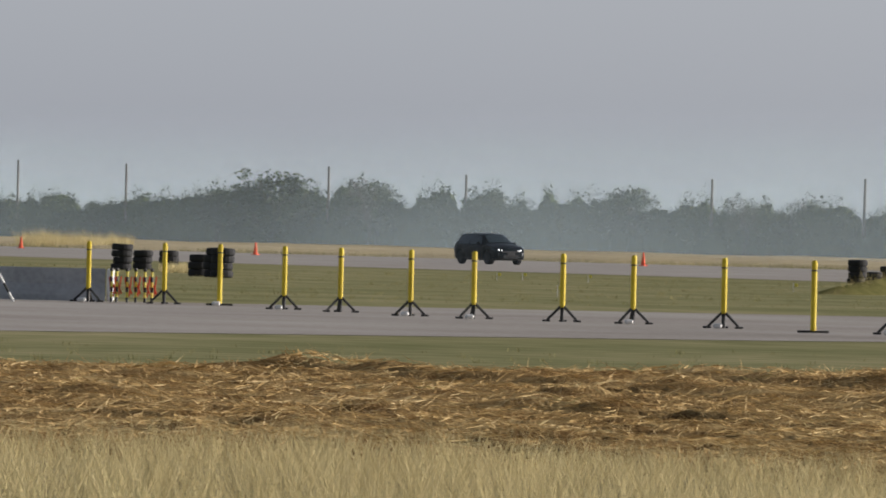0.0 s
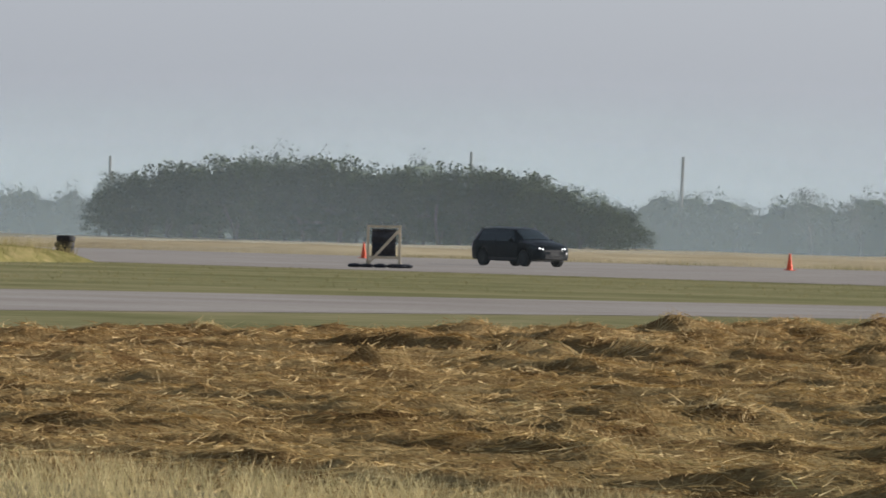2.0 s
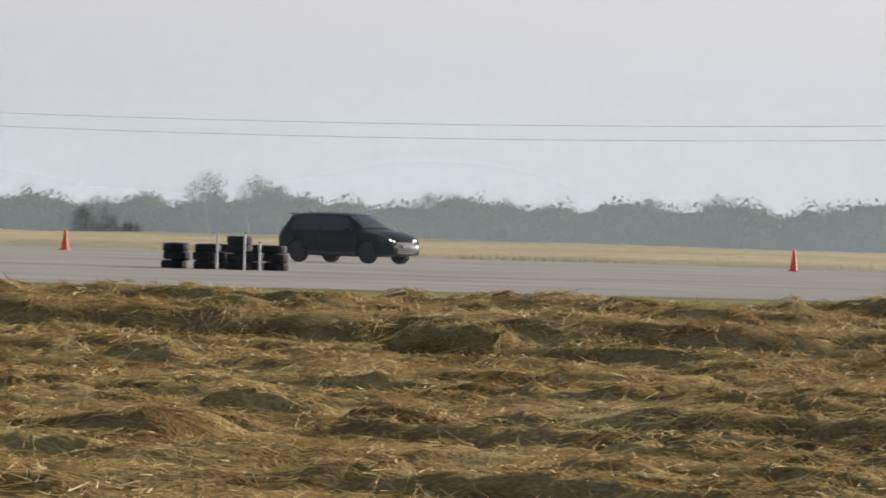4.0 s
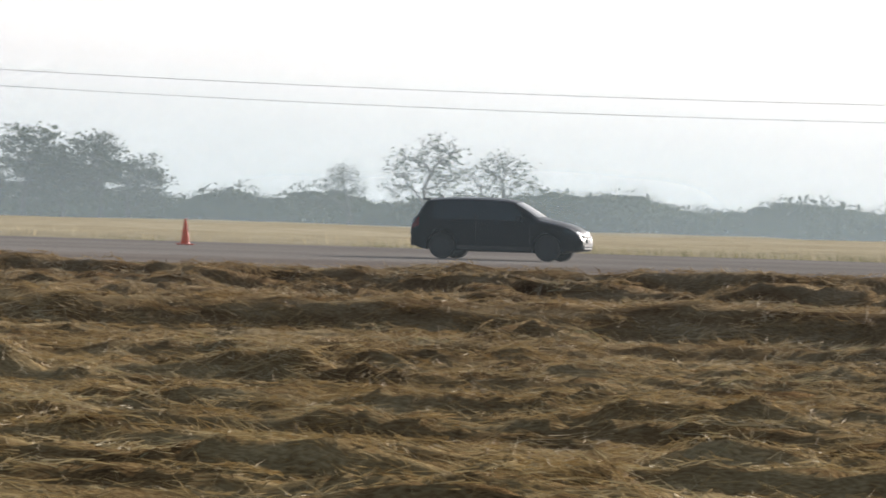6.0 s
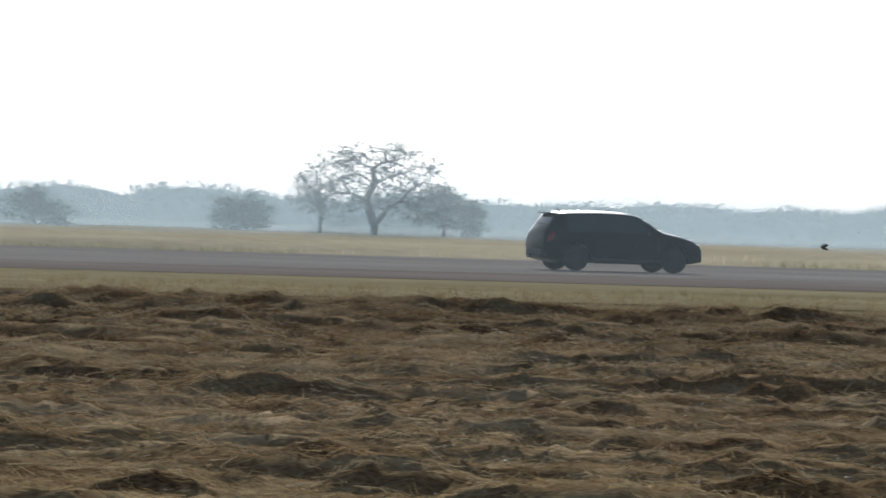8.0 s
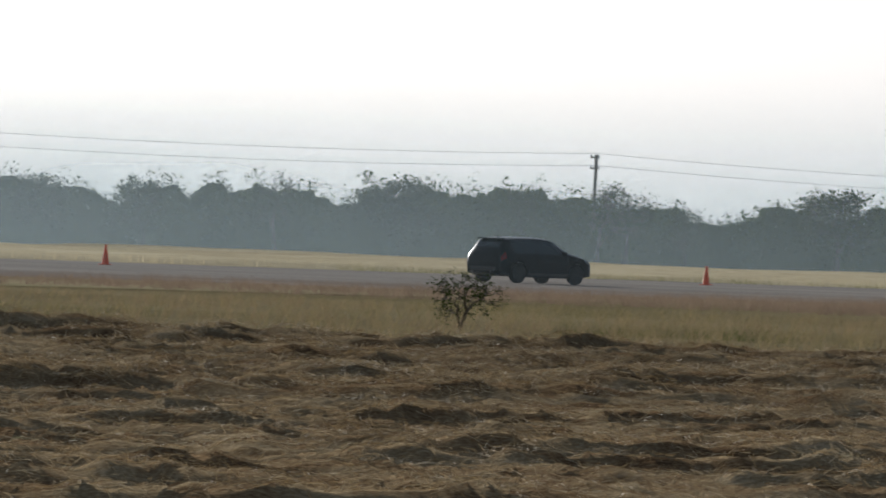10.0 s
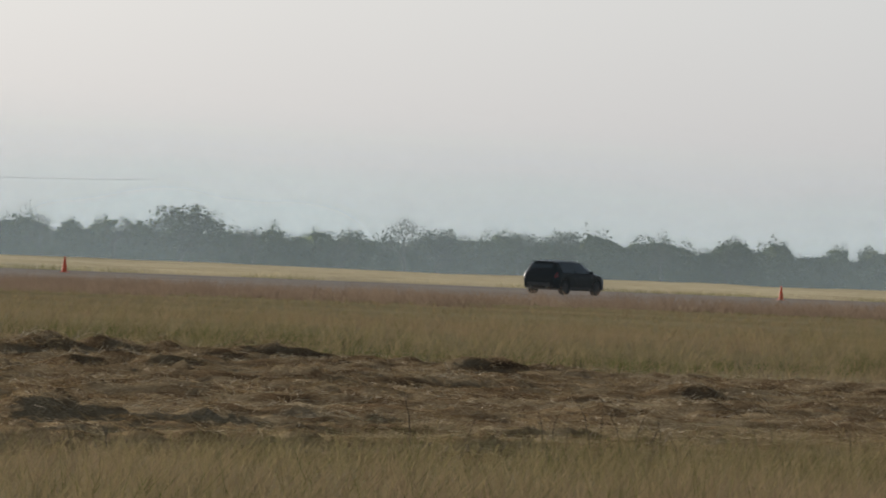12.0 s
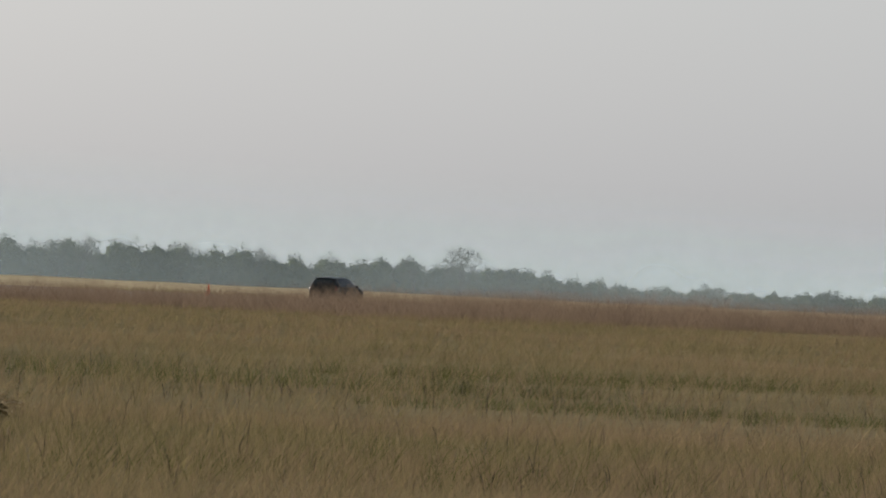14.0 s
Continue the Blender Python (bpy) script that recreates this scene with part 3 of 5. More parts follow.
# ---- distance: scrub, trees, mist ----
# skyline of the scrub in hundredths of a degree above the eye, a value for each degree of bearing from -66 on
SKY_A = [19, 19, 20, 19, 33, 29, 29, 27, 27, 11, 13, 31, 46, 46, 33, 25, 26, 27, 22, 19, 20, 17, 19, 12, 10, 9, 11, 10, 13, 16, 17, 17, 18, 16,
         17, 15, 17, 18, 16, 15, 17, 19, 16, 15, 17, 18, 16, 15, 17, 10, 9, 10, 11, 9, 11, 10, 11, 14, 16, 14, 16, 18, 17, 17, 11, 9, 12, 18, 13]
SKY_B = [13, 12, 15, 20, 20, 18, 16, 18, 19, 12, 14, 11, 11, 9, 10, 10, 10, 8, 10, 10, 10, 12, 16, 18, 20, 22, 24, 25, 27, 28, 29, 30, 30, 31,
         32, 33, 33, 34, 35, 35, 36, 37, 28, 33, 26, 25, 24, 22, 22, 20, 20, 15, 17, 13, 18, 18, 17, 17, 14, 17, 14, 16, 16, 14, 9, 2, 4, 2, 2, 2]
SKYLINE = np.array(SKY_A + SKY_B) / 100 + 0.05 * np.clip(np.minimum((np.arange(-66, 73) + 1) / 3, (27 - np.arange(-66, 73)) / 5), 0, 1) + 0.03 * np.clip(np.maximum(np.arange(-66, 73) - 27, -16 - np.arange(-66, 73)) / 5, 0, 1)


def scrub_at(u):
    """Place and height of the scrub for u, the run along a line 430 m off."""
    b = np.degrees(np.arctan2(u, 430.0))
    y = 430 + 330 * np.clip(np.minimum((b + 1) / 5, (27 - b) / 6), 0, 1)
    x = y * u / 430
    h = 1.3 + np.hypot(x, y) * np.tan(np.radians(np.interp(b, np.arange(-66, 73), SKYLINE)))
    i = np.clip(np.searchsorted(CROWN_U, u), 4, len(CROWN_U) - 5)
    lump = np.full(u.shape, 0.64)
    for k in range(-4, 5):
        j = i + k
        lump = np.maximum(lump, CROWN_F[j] * (1 - 0.30 * np.clip(((u - CROWN_U[j]) / CROWN_R[j]) ** 2, 0, 1)))
    return x, y, np.maximum(h, 1.2) * lump


crown_rng = np.random.default_rng(31)
CROWN_U = np.sort(np.linspace(-968, 1308, 560) + crown_rng.uniform(-2.5, 2.5, 560))
CROWN_R, CROWN_F = crown_rng.uniform(2.0, 4.6, 560), crown_rng.uniform(0.84, 1.14, 560)
CROWN_Y = crown_rng.uniform(-4, 3, 560)


def scrub():
    """Crown by crown: leaf clumps on rounded crowns before a rough dark core."""
    rng = np.random.default_rng(9)
    us = np.arange(-960, 1300, 0.7)
    x, y, h = scrub_at(us)
    h = h * (0.91 + 0.16 * vnoise(us / 1.6, us * 0, 77))
    n = len(us)
    rows = [np.stack([x * (1 + dy / y) + rng.normal(0, 0.3, n), y + dy + rng.normal(0, 0.4, n), h * k * rng.uniform(0.90, 1.02, n)], 1) for dy, k in ((-1, 0.0), (-0.5, 0.35), (1.0, 0.62), (3, 0.88), (12, 0.84), (14, 0))]
    i = np.arange(6 * n).reshape(6, n)
    quads = np.stack([i[:-1, :-1], i[:-1, 1:], i[1:, 1:], i[1:, :-1]], -1).reshape(-1, 4)
    core = np.concatenate(rows)
    m = 160000
    k = rng.integers(0, len(CROWN_U), m)
    way = rng.normal(0, 1, (m, 3))
    way /= np.linalg.norm(way, axis=1)[:, None]
    way[:, 1] = -np.abs(way[:, 1])
    fill = rng.uniform(0.45, 1.0, m) + 0.06 * rng.uniform(0, 1, m) ** 2
    u = CROWN_U[k] + way[:, 0] * CROWN_R[k] * fill
    x, y, _ = scrub_at(CROWN_U[k])
    d = np.hypot(x, y)
    b = np.degrees(np.arctan2(CROWN_U[k], 430.0))
    h = np.maximum(1.3 + d * np.tan(np.radians(np.interp(b, np.arange(-66, 73), SKYLINE))), 1.2) * CROWN_F[k]
    y2 = y + CROWN_Y[k] + way[:, 1] * CROWN_R[k] * fill
    p = np.stack([u * y2 / 430, y2, h * (0.52 + 0.48 * way[:, 2] * fill)], 1)
    # small leaves and twig ends in tufts along the tops, which break the outline
    f = 130000
    uf = rng.uniform(-960, 1300, f)
    xf, yf, hf = scrub_at(uf)
    rise = 0.80 + 0.30 * rng.beta(1.2, 2.4, f) * (0.25 + 1.3 * vnoise(uf / 1.3, uf * 0, 78))
    back = rng.uniform(0, 9, f)
    p = np.concatenate([p, np.stack([xf * (1 + back / yf), yf + back, hf * rise * (0.91 + 0.16 * vnoise(uf / 1.6, uf * 0, 77))], 1)])
    y, m = np.concatenate([y, yf - 200]), m + f
    size = np.concatenate([rng.uniform(0.06, 0.24, m - f), rng.uniform(0.035, 0.13, f) * (1 + 0.7 * (yf > 600))]) * (1 + 0.9 * (y > 600))
    e1, e2 = rng.normal(0, 1, (m, 3)), rng.normal(0, 1, (m, 3))
    e1 *= (size / np.linalg.norm(e1, axis=1))[:, None]
    e2 *= (size * 0.7 / np.linalg.norm(e2, axis=1))[:, None]
    leaf = np.stack([p - e1, p + e2 * 0.8, p + e1, p - e2 * 0.8], 1).reshape(-1, 3)
    loops = np.concatenate([quads.ravel(), len(core) + np.arange(4 * m)])
    me = mesh_np("far_scrub", np.concatenate([core, leaf]), loops, np.full(len(quads) + m, 4), M_LEAF)
    tagged(new("far_scrub", me), "hazy belt of dark green scrub along the field", "scrub", kind="stuff")


scrub()


def tree(seed, leaves, twigs=170, low=0.25, radius=0.45, stem=0.2, leaf=0.02, scatter=0.04, flat=0.75, even=False):
    """A tree one metre tall: limbs fork again and again towards twig ends that fill a domed crown from low to the top,
    with small leaf clumps round the ends. Placed by a scaled pose."""
    nr = np.random.default_rng(seed)
    top = empty("tree", Matrix.Identity(4), "", "tree")
    lobes = np.stack([nr.uniform(-0.6, 0.6, 7), nr.uniform(-0.6, 0.6, 7), nr.uniform(0.1, 0.62, 7), nr.uniform(0.34, 0.52, 7)], 1)
    ends = []
    while len(ends) < twigs:
        p = np.array((nr.uniform(-1, 1), nr.uniform(-1, 1), nr.uniform(0, 1)))
        r = math.hypot(p[0], p[1]) ** 2 + (p[2] * 0.98) ** 2
        if r < 1 and r > 0.16 * nr.uniform(0, 1) and (even or np.any(np.sum((p - lobes[:, :3]) ** 2, 1) < lobes[:, 3] ** 2)):
            ends.append((p[0] * radius, p[1] * radius, low + (1 - low) * p[2] ** flat))
    ends = np.array(ends)
    bm = bmesh.new()

    def fork(at_p, group, level):
        if len(group) == 1:
            tube(bm, at_p, group[0], 0.0035, 0.0015, 3)
            return
        far = group[np.argmax(np.sum((group - group.mean(0)) ** 2, 1))]
        away = group[np.argmax(np.sum((group - far) ** 2, 1))]
        near = np.sum((group - far) ** 2, 1) < np.sum((group - away) ** 2, 1)
        for side in (group[near], group[~near]):
            if not len(side):
                continue
            if len(side) == 1:
                fork(at_p, side, level + 1)
                continue
            goal = at_p + (side.mean(0) - at_p) * nr.uniform(0.42, 0.6) + nr.normal(0, 0.016, 3)
            r = 0.0012 + 0.0013 * len(side) ** 0.5
            tube(bm, at_p, goal, r * 1.15, r * 0.85, 5 if level < 3 else 3)
            fork(goal, side, level + 1)

    foot = np.array((nr.uniform(-0.03, 0.03), 0, stem))
    tube(bm, (0, 0, -0.02), foot, 0.026, 0.021, 7)
    fork(foot, ends, 0)
    part("trunk", bm, M_BARK, top)
    p = ends[nr.integers(0, len(ends), leaves)] + nr.normal(0, scatter, (leaves, 3)) * (1, 1, 0.8)
    p[:, 2] = np.clip(p[:, 2], 0.02, 1.05)
    size = nr.uniform(0.4 * leaf, 1.2 * leaf, leaves)
    e1, e2 = nr.normal(0, 1, (leaves, 3)), nr.normal(0, 1, (leaves, 3))
    e1 *= (size / np.linalg.norm(e1, axis=1))[:, None]
    e2 *= (size * 0.7 / np.linalg.norm(e2, axis=1))[:, None]
    q = np.stack([p - e1, p + e2, p + e1, p - e2], 1).reshape(-1, 3)
    crown = new("crown", mesh_np("crown", q, np.arange(4 * leaves), np.full(leaves, 4), M_LEAF))
    crown.parent = top
    return top


TREE_KINDS = [("leafy dark green mesquite tree in the haze", tree(3, 3000, 190, 0.2, leaf=0.021, scatter=0.036)), ("rounded dense green tree at the field's edge", tree(5, 4400, 230, 0.05, stem=0.08, leaf=0.023, scatter=0.04)),
              ("thinly leaved tree with bare forked branches", tree(8, 1300, 220, 0.25, leaf=0.016, scatter=0.035)), ("almost bare spreading tree with fine twigs", tree(12, 2600, 420, 0.16, stem=0.14, leaf=0.013, scatter=0.03, flat=0.6, even=True)),
              ("low bushy green shrub", tree(17, 3400, 190, 0.02, stem=0.03, leaf=0.028, scatter=0.05))]
# bearing, distance across the field, height, kind, breadth
TREES = [(18.62, 402, 2.9, 0, 1.3), (17.8, 404, 3.5, 2, 1.3), (18.75, 404, 2.2, 1, 1.4), (-15.9, 420, 3.6, 1, 1.5), (-15.3, 421, 4.0, 1, 1.5), (-14.85, 420, 3.6, 1, 1.5), (-6.6, 420, 2.9, 1, 1.7), (-6.1, 424, 2.7, 0, 1.7), (-3.57, 424, 3.6, 1, 1.8), (-1.33, 430, 3.2, 1, 1.7), (-0.6, 426, 2.6, 1, 2.2), (0.22, 428, 3.0, 4, 1.9), (0.89, 430, 3.8, 1, 1.9), (1.35, 428, 3.7, 1, 1.9), (1.8, 430, 3.3, 4, 2.0), (2.6, 430, 2.7, 4, 2.2), (3.2, 430, 2.5, 4, 2.3), (3.8, 430, 2.6, 4, 2.2), (4.6, 430, 2.3, 4, 2.4), (5.3, 428, 3.4, 1, 2.0), (5.75, 430, 3.6, 1, 2.0), (6.15, 430, 3.3, 1, 2.0), (6.8, 430, 2.5, 4, 2.2),
         (-62.1, 425, 8.2, 1, 1.5), (-61.4, 428, 7.2, 0, 1.4), (-55.94, 420, 4.8, 0, 1.3), (-50.43, 418, 5.6, 2, 1.0), (-48.58, 416, 5.5, 0, 1.2), (-44.1, 418, 4.3, 0, 1.6),
         (-42.95, 418, 3.8, 1, 1.4), (-38.65, 400, 4.1, 2, 1.0), (-38.4, 402, 4.0, 2, 1.1), (-38.2, 402, 3.4, 0, 1.0), (-33.5, 410, 4.6, 0, 1.4), (-28.0, 415, 4.2, 2, 1.3),
         (-22.0, 412, 4.9, 1, 1.3), (-15.55, 415, 5.0, 0, 1.25), (-15.05, 417, 4.7, 0, 1.2), (-16.4, 413, 3.2, 4, 1.6), (-12.88, 418, 4.9, 2, 1.4), (-12.35, 416, 4.2, 2, 1.5),
         (-13.4, 414, 3.4, 2, 1.2), (-9.4, 410, 3.5, 1, 1.5), (-7.7, 408, 4.4, 0, 1.5), (-7.2, 410, 3.3, 1, 1.4), (-5.5, 418, 4.2, 2, 1.2), (-5.05, 418, 3.9, 2, 1.2), (-4.6, 416, 4.3, 2, 1.3),
         (-4.15, 418, 4.0, 2, 1.2), (-3.75, 405, 2.7, 4, 1.6), (-3.2, 412, 3.5, 1, 1.6), (8.09, 403, 2.5, 4, 1.5), (15.44, 403, 3.0, 0, 1.2), (15.95, 402, 2.3, 4, 1.8), (17.27, 402, 2.2, 4, 1.9),
         (18.16, 403, 4.9, 3, 1.85), (19.65, 403, 1.9, 4, 1.6), (22.57, 403, 4.3, 3, 1.5), (22.3, 403, 3.4, 2, 1.4), (28.5, 410, 4.0, 0, 1.4),
         (34.0, 412, 5.0, 2, 1.3), (39.0, 415, 5.5, 0, 1.4), (44.4, 424, 5.8, 2, 1.3), (45.8, 424, 6.3, 0, 1.3), (46.72, 426, 6.9, 3, 1.3), (48.9, 424, 5.4, 2, 1.2), (50.84, 424, 5.9, 2, 1.3),
         (53.15, 424, 5.0, 2, 1.2), (55.1, 418, 5.3, 1, 1.7), (56.57, 424, 5.1, 2, 1.2), (57.6, 424, 4.7, 0, 1.1), (61.82, 420, 6.2, 0, 1.2), (64.0, 424, 5.2, 2, 1.2), (66.5, 424, 6.3, 3, 1.1), (68.14, 424, 3.4, 4, 1.6), (68.94, 424, 3.5, 4, 1.6)]


def grove(n):
    """A close grove nearer to the runway: bearing, distance, height, kind and breadth of each tree."""
    rng = random.Random(14)
    out = []
    for k in range(n):
        b = -55.08 + 3.43 * (k + rng.uniform(0.2, 0.8)) / n
        y = 382 + rng.uniform(-2, 5)
        rise = float(np.interp(b, [-55.18, -54.97, -54.71, -54.36, -54.01, -53.75, -53.31, -52.88, -52.44, -52.09, -51.82, -51.56], [0.06, 0.33, 0.48, 0.52, 0.47, 0.52, 0.48, 0.47, 0.46, 0.38, 0.25, 0.17]))
        out.append((b, y, (1.3 + y / math.cos(radians(b)) * math.tan(radians(rise))) * rng.uniform(0.88, 1.04), 1, rng.uniform(1.0, 1.35)))
        if k % 2:
            out.append((b + 0.05, 386 + rng.uniform(-1, 2), rng.uniform(1.8, 2.8), 4, 1.9))
    return out


def edge_trees():
    """Trees that stand out of the scrub belt along its whole run, mostly thin or bare in their tops."""
    rng = random.Random(27)
    out, b = [], -65.5
    while b < 66.5:
        b += rng.uniform(0.4, 1.0)
        if -56.6 < b < -51.3 or -16.5 < b < 27:
            continue
        rise = float(np.interp(b, np.arange(-66, 73), SKYLINE))
        y = 426 + rng.uniform(-2, 6)
        h = (1.3 + y / math.cos(radians(b)) * math.tan(radians(rise))) * rng.uniform(0.9, 1.18)
        if h > 2.2:
            out.append((b, y, h, rng.choice((0, 2, 2, 2, 1)), rng.uniform(0.9, 1.5)))
    return out


def plant_trees():
    rng = random.Random(6)
    for b, y, h, kind, wide in TREES + grove(30) + edge_trees():
        label, kit = TREE_KINDS[kind]
        x = y * math.tan(radians(b))
        m = pose(x, y, 0, 0, 0, rng.uniform(0, 360)) @ Matrix.Diagonal((h * wide, h * wide, h, 1))
        tagged(copy_thing(kit, m), label, "tree", "trees at the field's far edge")
    for _, kit in TREE_KINDS:
        for ob in (*kit.children_recursive, kit):
            bpy.data.objects.remove(ob)


plant_trees()


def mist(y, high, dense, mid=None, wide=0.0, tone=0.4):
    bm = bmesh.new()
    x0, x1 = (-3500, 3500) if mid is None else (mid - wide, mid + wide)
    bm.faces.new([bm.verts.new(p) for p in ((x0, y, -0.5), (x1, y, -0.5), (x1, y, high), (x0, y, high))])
    tagged(part("mist", bm, mist_mat("mist", dense, high, mid, wide, tone), None), "flat sheet standing in for pale haze over the far field", "mist", kind="stuff")


# sheets at 187, 345 and 440 imitate haze glowing sunward; 310 lightens the grove
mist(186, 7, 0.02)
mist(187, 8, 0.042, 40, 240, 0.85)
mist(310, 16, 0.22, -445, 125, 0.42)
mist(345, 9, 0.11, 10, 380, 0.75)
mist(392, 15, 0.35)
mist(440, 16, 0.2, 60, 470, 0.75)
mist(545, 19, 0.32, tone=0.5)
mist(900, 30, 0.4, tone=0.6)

# ---- power line ----
def at(bearing, dist):
    b = radians(bearing)
    return dist * math.sin(b), dist * math.cos(b)


def utility_pole(x, y, h, lean, arms):
    top = empty("utility_pole", pose(x, y, 0, 0, lean, 0), "weathered wooden utility pole" + (" with crossarms" if arms > 1 else ""), "utility pole", "poles of the power line")
    bm = bmesh.new()
    tube(bm, (0, 0, -0.2), (0, 0, h), 0.17, 0.11, 10)
    part("pole", bm, M_POLE, top)
    for k in range(arms):
        z = h - 0.25 - 0.75 * k
        bm = bmesh.new()
        box(bm, 0, 0.13, z, 0.85 if arms > 1 else 0.5, 0.09, 0.11, bev=0.01)
        arm = part("crossarm", bm, M_POLE, top)
        for sx in (-0.36, 0.36):
            bm = bmesh.new()
            lathe(bm, [(0.03, z + 0.11), (0.055, z + 0.15), (0.055, z + 0.2), (0.03, z + 0.24)], 8, Matrix.Translation((sx if arms > 1 else sx * 0.5, 0.13, 0)))
            part("insulator", bm, M_GREYBLUE, arm)
    return top


LINE_Y = 430.0
# bearing, height, lean, crossarms, distance across
POLES = [(-63.76, 8.7, 0, 0, 430), (-63.05, 8.4, 0, 0, 430), (-61.72, 8.3, 0, 0, 430), (-60.82, 7.6, 1, 0, 430), (-59.2, 7.4, 0, 0, 430), (-58.2, 7.6, 1, 0, 430), (-56.24, 6.9, 1, 0, 430),
         (-55.05, 6.9, 0, 0, 418), (-52.68, 8.0, 0, 0, 445), (-51.3, 7.6, 2, 0, 430), (-48.33, 7.6, 2, 2, 430), (-46.8, 8.0, 2, 1, 430), (-41.25, 7.8, 2, 1, 430), (-41.12, 6.1, 2, 0, 436), (-33.5, 7.8, 2, 1, 430),
         (-25.2, 7.7, 2, 1, 430), (-15.86, 7.5, 4.5, 1, 430), (-5.83, 7.3, 5, 1, 430), (4.59, 7.5, 5, 2, 430), (14.60, 7.3, 4.5, 1, 430), (23.8, 7.3, 4, 1, 430), (31.9, 7.4, 2, 1, 430), (38.6, 7.5, 2, 1, 430),
         (44.19, 7.6, 1, 2, 430), (48.84, 7.3, 0, 3, 430)]
WIRED = []
for b, h, lean, arms, y in POLES:
    x = y * math.tan(radians(b))
    utility_pole(x, y, h, lean, arms)
    if arms:
        WIRED.append((x + (h - 0.3) * math.sin(radians(lean)), y, h))


def wire(a, b, drop, sag):
    """A hanging wire between two poles, a thin rod in short pieces."""
    bm = bmesh.new()
    n = 14
    pts = []
    for i in range(n + 1):
        k = i / n
        pts.append(Vector((a[0] + (b[0] - a[0]) * k, a[1] - 0.15, a[2] - drop + (b[2] - a[2]) * k - sag * 4 * k * (1 - k))))
    rings = [[bm.verts.new(p + Vector((0, 0.015 * math.cos(q), 0.015 * math.sin(q)))) for q in (0, 2.1, 4.2)] for p in pts]
    for p, q in zip(rings, rings[1:]):
        for k in range(3):
            bm.faces.new((p[k], p[(k + 1) % 3], q[(k + 1) % 3], q[k]))
    tagged(part("overhead_wire", bm, M_WIRE, None), "thin sagging overhead wire between wooden poles", "power line", "wires of the power line")


for a, b in zip(WIRED, WIRED[1:]):
    wire(a, b, -0.08, 0.55)
    wire(a, b, 0.75, 0.6)
wire(WIRED[-1], (WIRED[-1][0] + 120, 430, 7.2), 0.1, 0.8)

# ---- the car ----
AXLE, WHEEL_R = 1.29, 0.315
# x, floor, belt, top, half widths at sill, belt and top
HULL = [(-2.10, 0.40, 0.62, 0.80, 0.60, 0.70, 0.60), (-2.05, 0.32, 0.74, 0.97, 0.76, 0.80, 0.64), (-1.95, 0.27, 0.86, 1.08, 0.80, 0.85, 0.64), (-1.86, 0.24, 0.90, 1.24, 0.82, 0.87, 0.60),
        (-1.76, 0.22, 0.91, 1.38, 0.84, 0.88, 0.58), (-1.66, 0.21, 0.92, 1.425, 0.85, 0.885, 0.58), (-1.55, 0.20, 0.92, 1.44, 0.855, 0.89, 0.585), (-1.29, 0.20, 0.92, 1.46, 0.86, 0.89, 0.595),
        (-1.0, 0.20, 0.92, 1.475, 0.86, 0.89, 0.60), (-0.6, 0.19, 0.92, 1.48, 0.86, 0.89, 0.61), (-0.2, 0.19, 0.92, 1.475, 0.86, 0.89, 0.61), (0.15, 0.19, 0.92, 1.455, 0.86, 0.89, 0.605),
        (0.40, 0.19, 0.92, 1.40, 0.86, 0.89, 0.60), (0.65, 0.19, 0.92, 1.27, 0.86, 0.89, 0.61), (0.90, 0.19, 0.925, 1.11, 0.86, 0.885, 0.65), (1.06, 0.19, 0.92, 1.02, 0.86, 0.88, 0.69),
        (1.29, 0.20, 0.89, 0.975, 0.86, 0.88, 0.69), (1.55, 0.21, 0.85, 0.925, 0.855, 0.87, 0.66), (1.80, 0.24, 0.77, 0.84, 0.83, 0.84, 0.61), (1.95, 0.26, 0.69, 0.76, 0.78, 0.79, 0.56),
        (2.05, 0.28, 0.58, 0.66, 0.70, 0.71, 0.48), (2.10, 0.32, 0.48, 0.55, 0.58, 0.58, 0.38)]
HULL_X = [s[0] for s in HULL]


def hull(x, s):
    """A point of the half shell (+y) at x; s from 0 at the floor's middle to 10 at the roof's middle."""
    zl, zb, zt, wl, wb, wt = (float(np.interp(x, HULL_X, [h[i] for h in HULL])) for i in range(1, 7))
    za = zl + 0.02
    for ax in (-AXLE, AXLE):
        dx = abs(x - ax)
        if dx < 0.37:
            za = max(za, WHEEL_R + math.sqrt(0.37 ** 2 - dx ** 2))
    pts = [(0, zl), (0.58, zl), (0.60, za), (wl, za), (wl + 0.012, max(za + 0.03, zl + 0.16)), (wb, max(za + 0.06, (zl + zb) / 2 + 0.08)), (wb * 0.985, zb),
           ((wb + wt) / 2 * 1.005, (zb + zt) / 2), (wt, zt - 0.045), (wt * 0.72, zt - 0.006), (0, zt + 0.008)]
    i = min(9, int(s))
    k = s - i
    (y0, z0), (y1, z1) = pts[i], pts[i + 1]
    return Vector((x, y0 + (y1 - y0) * k, z0 + (z1 - z0) * k))


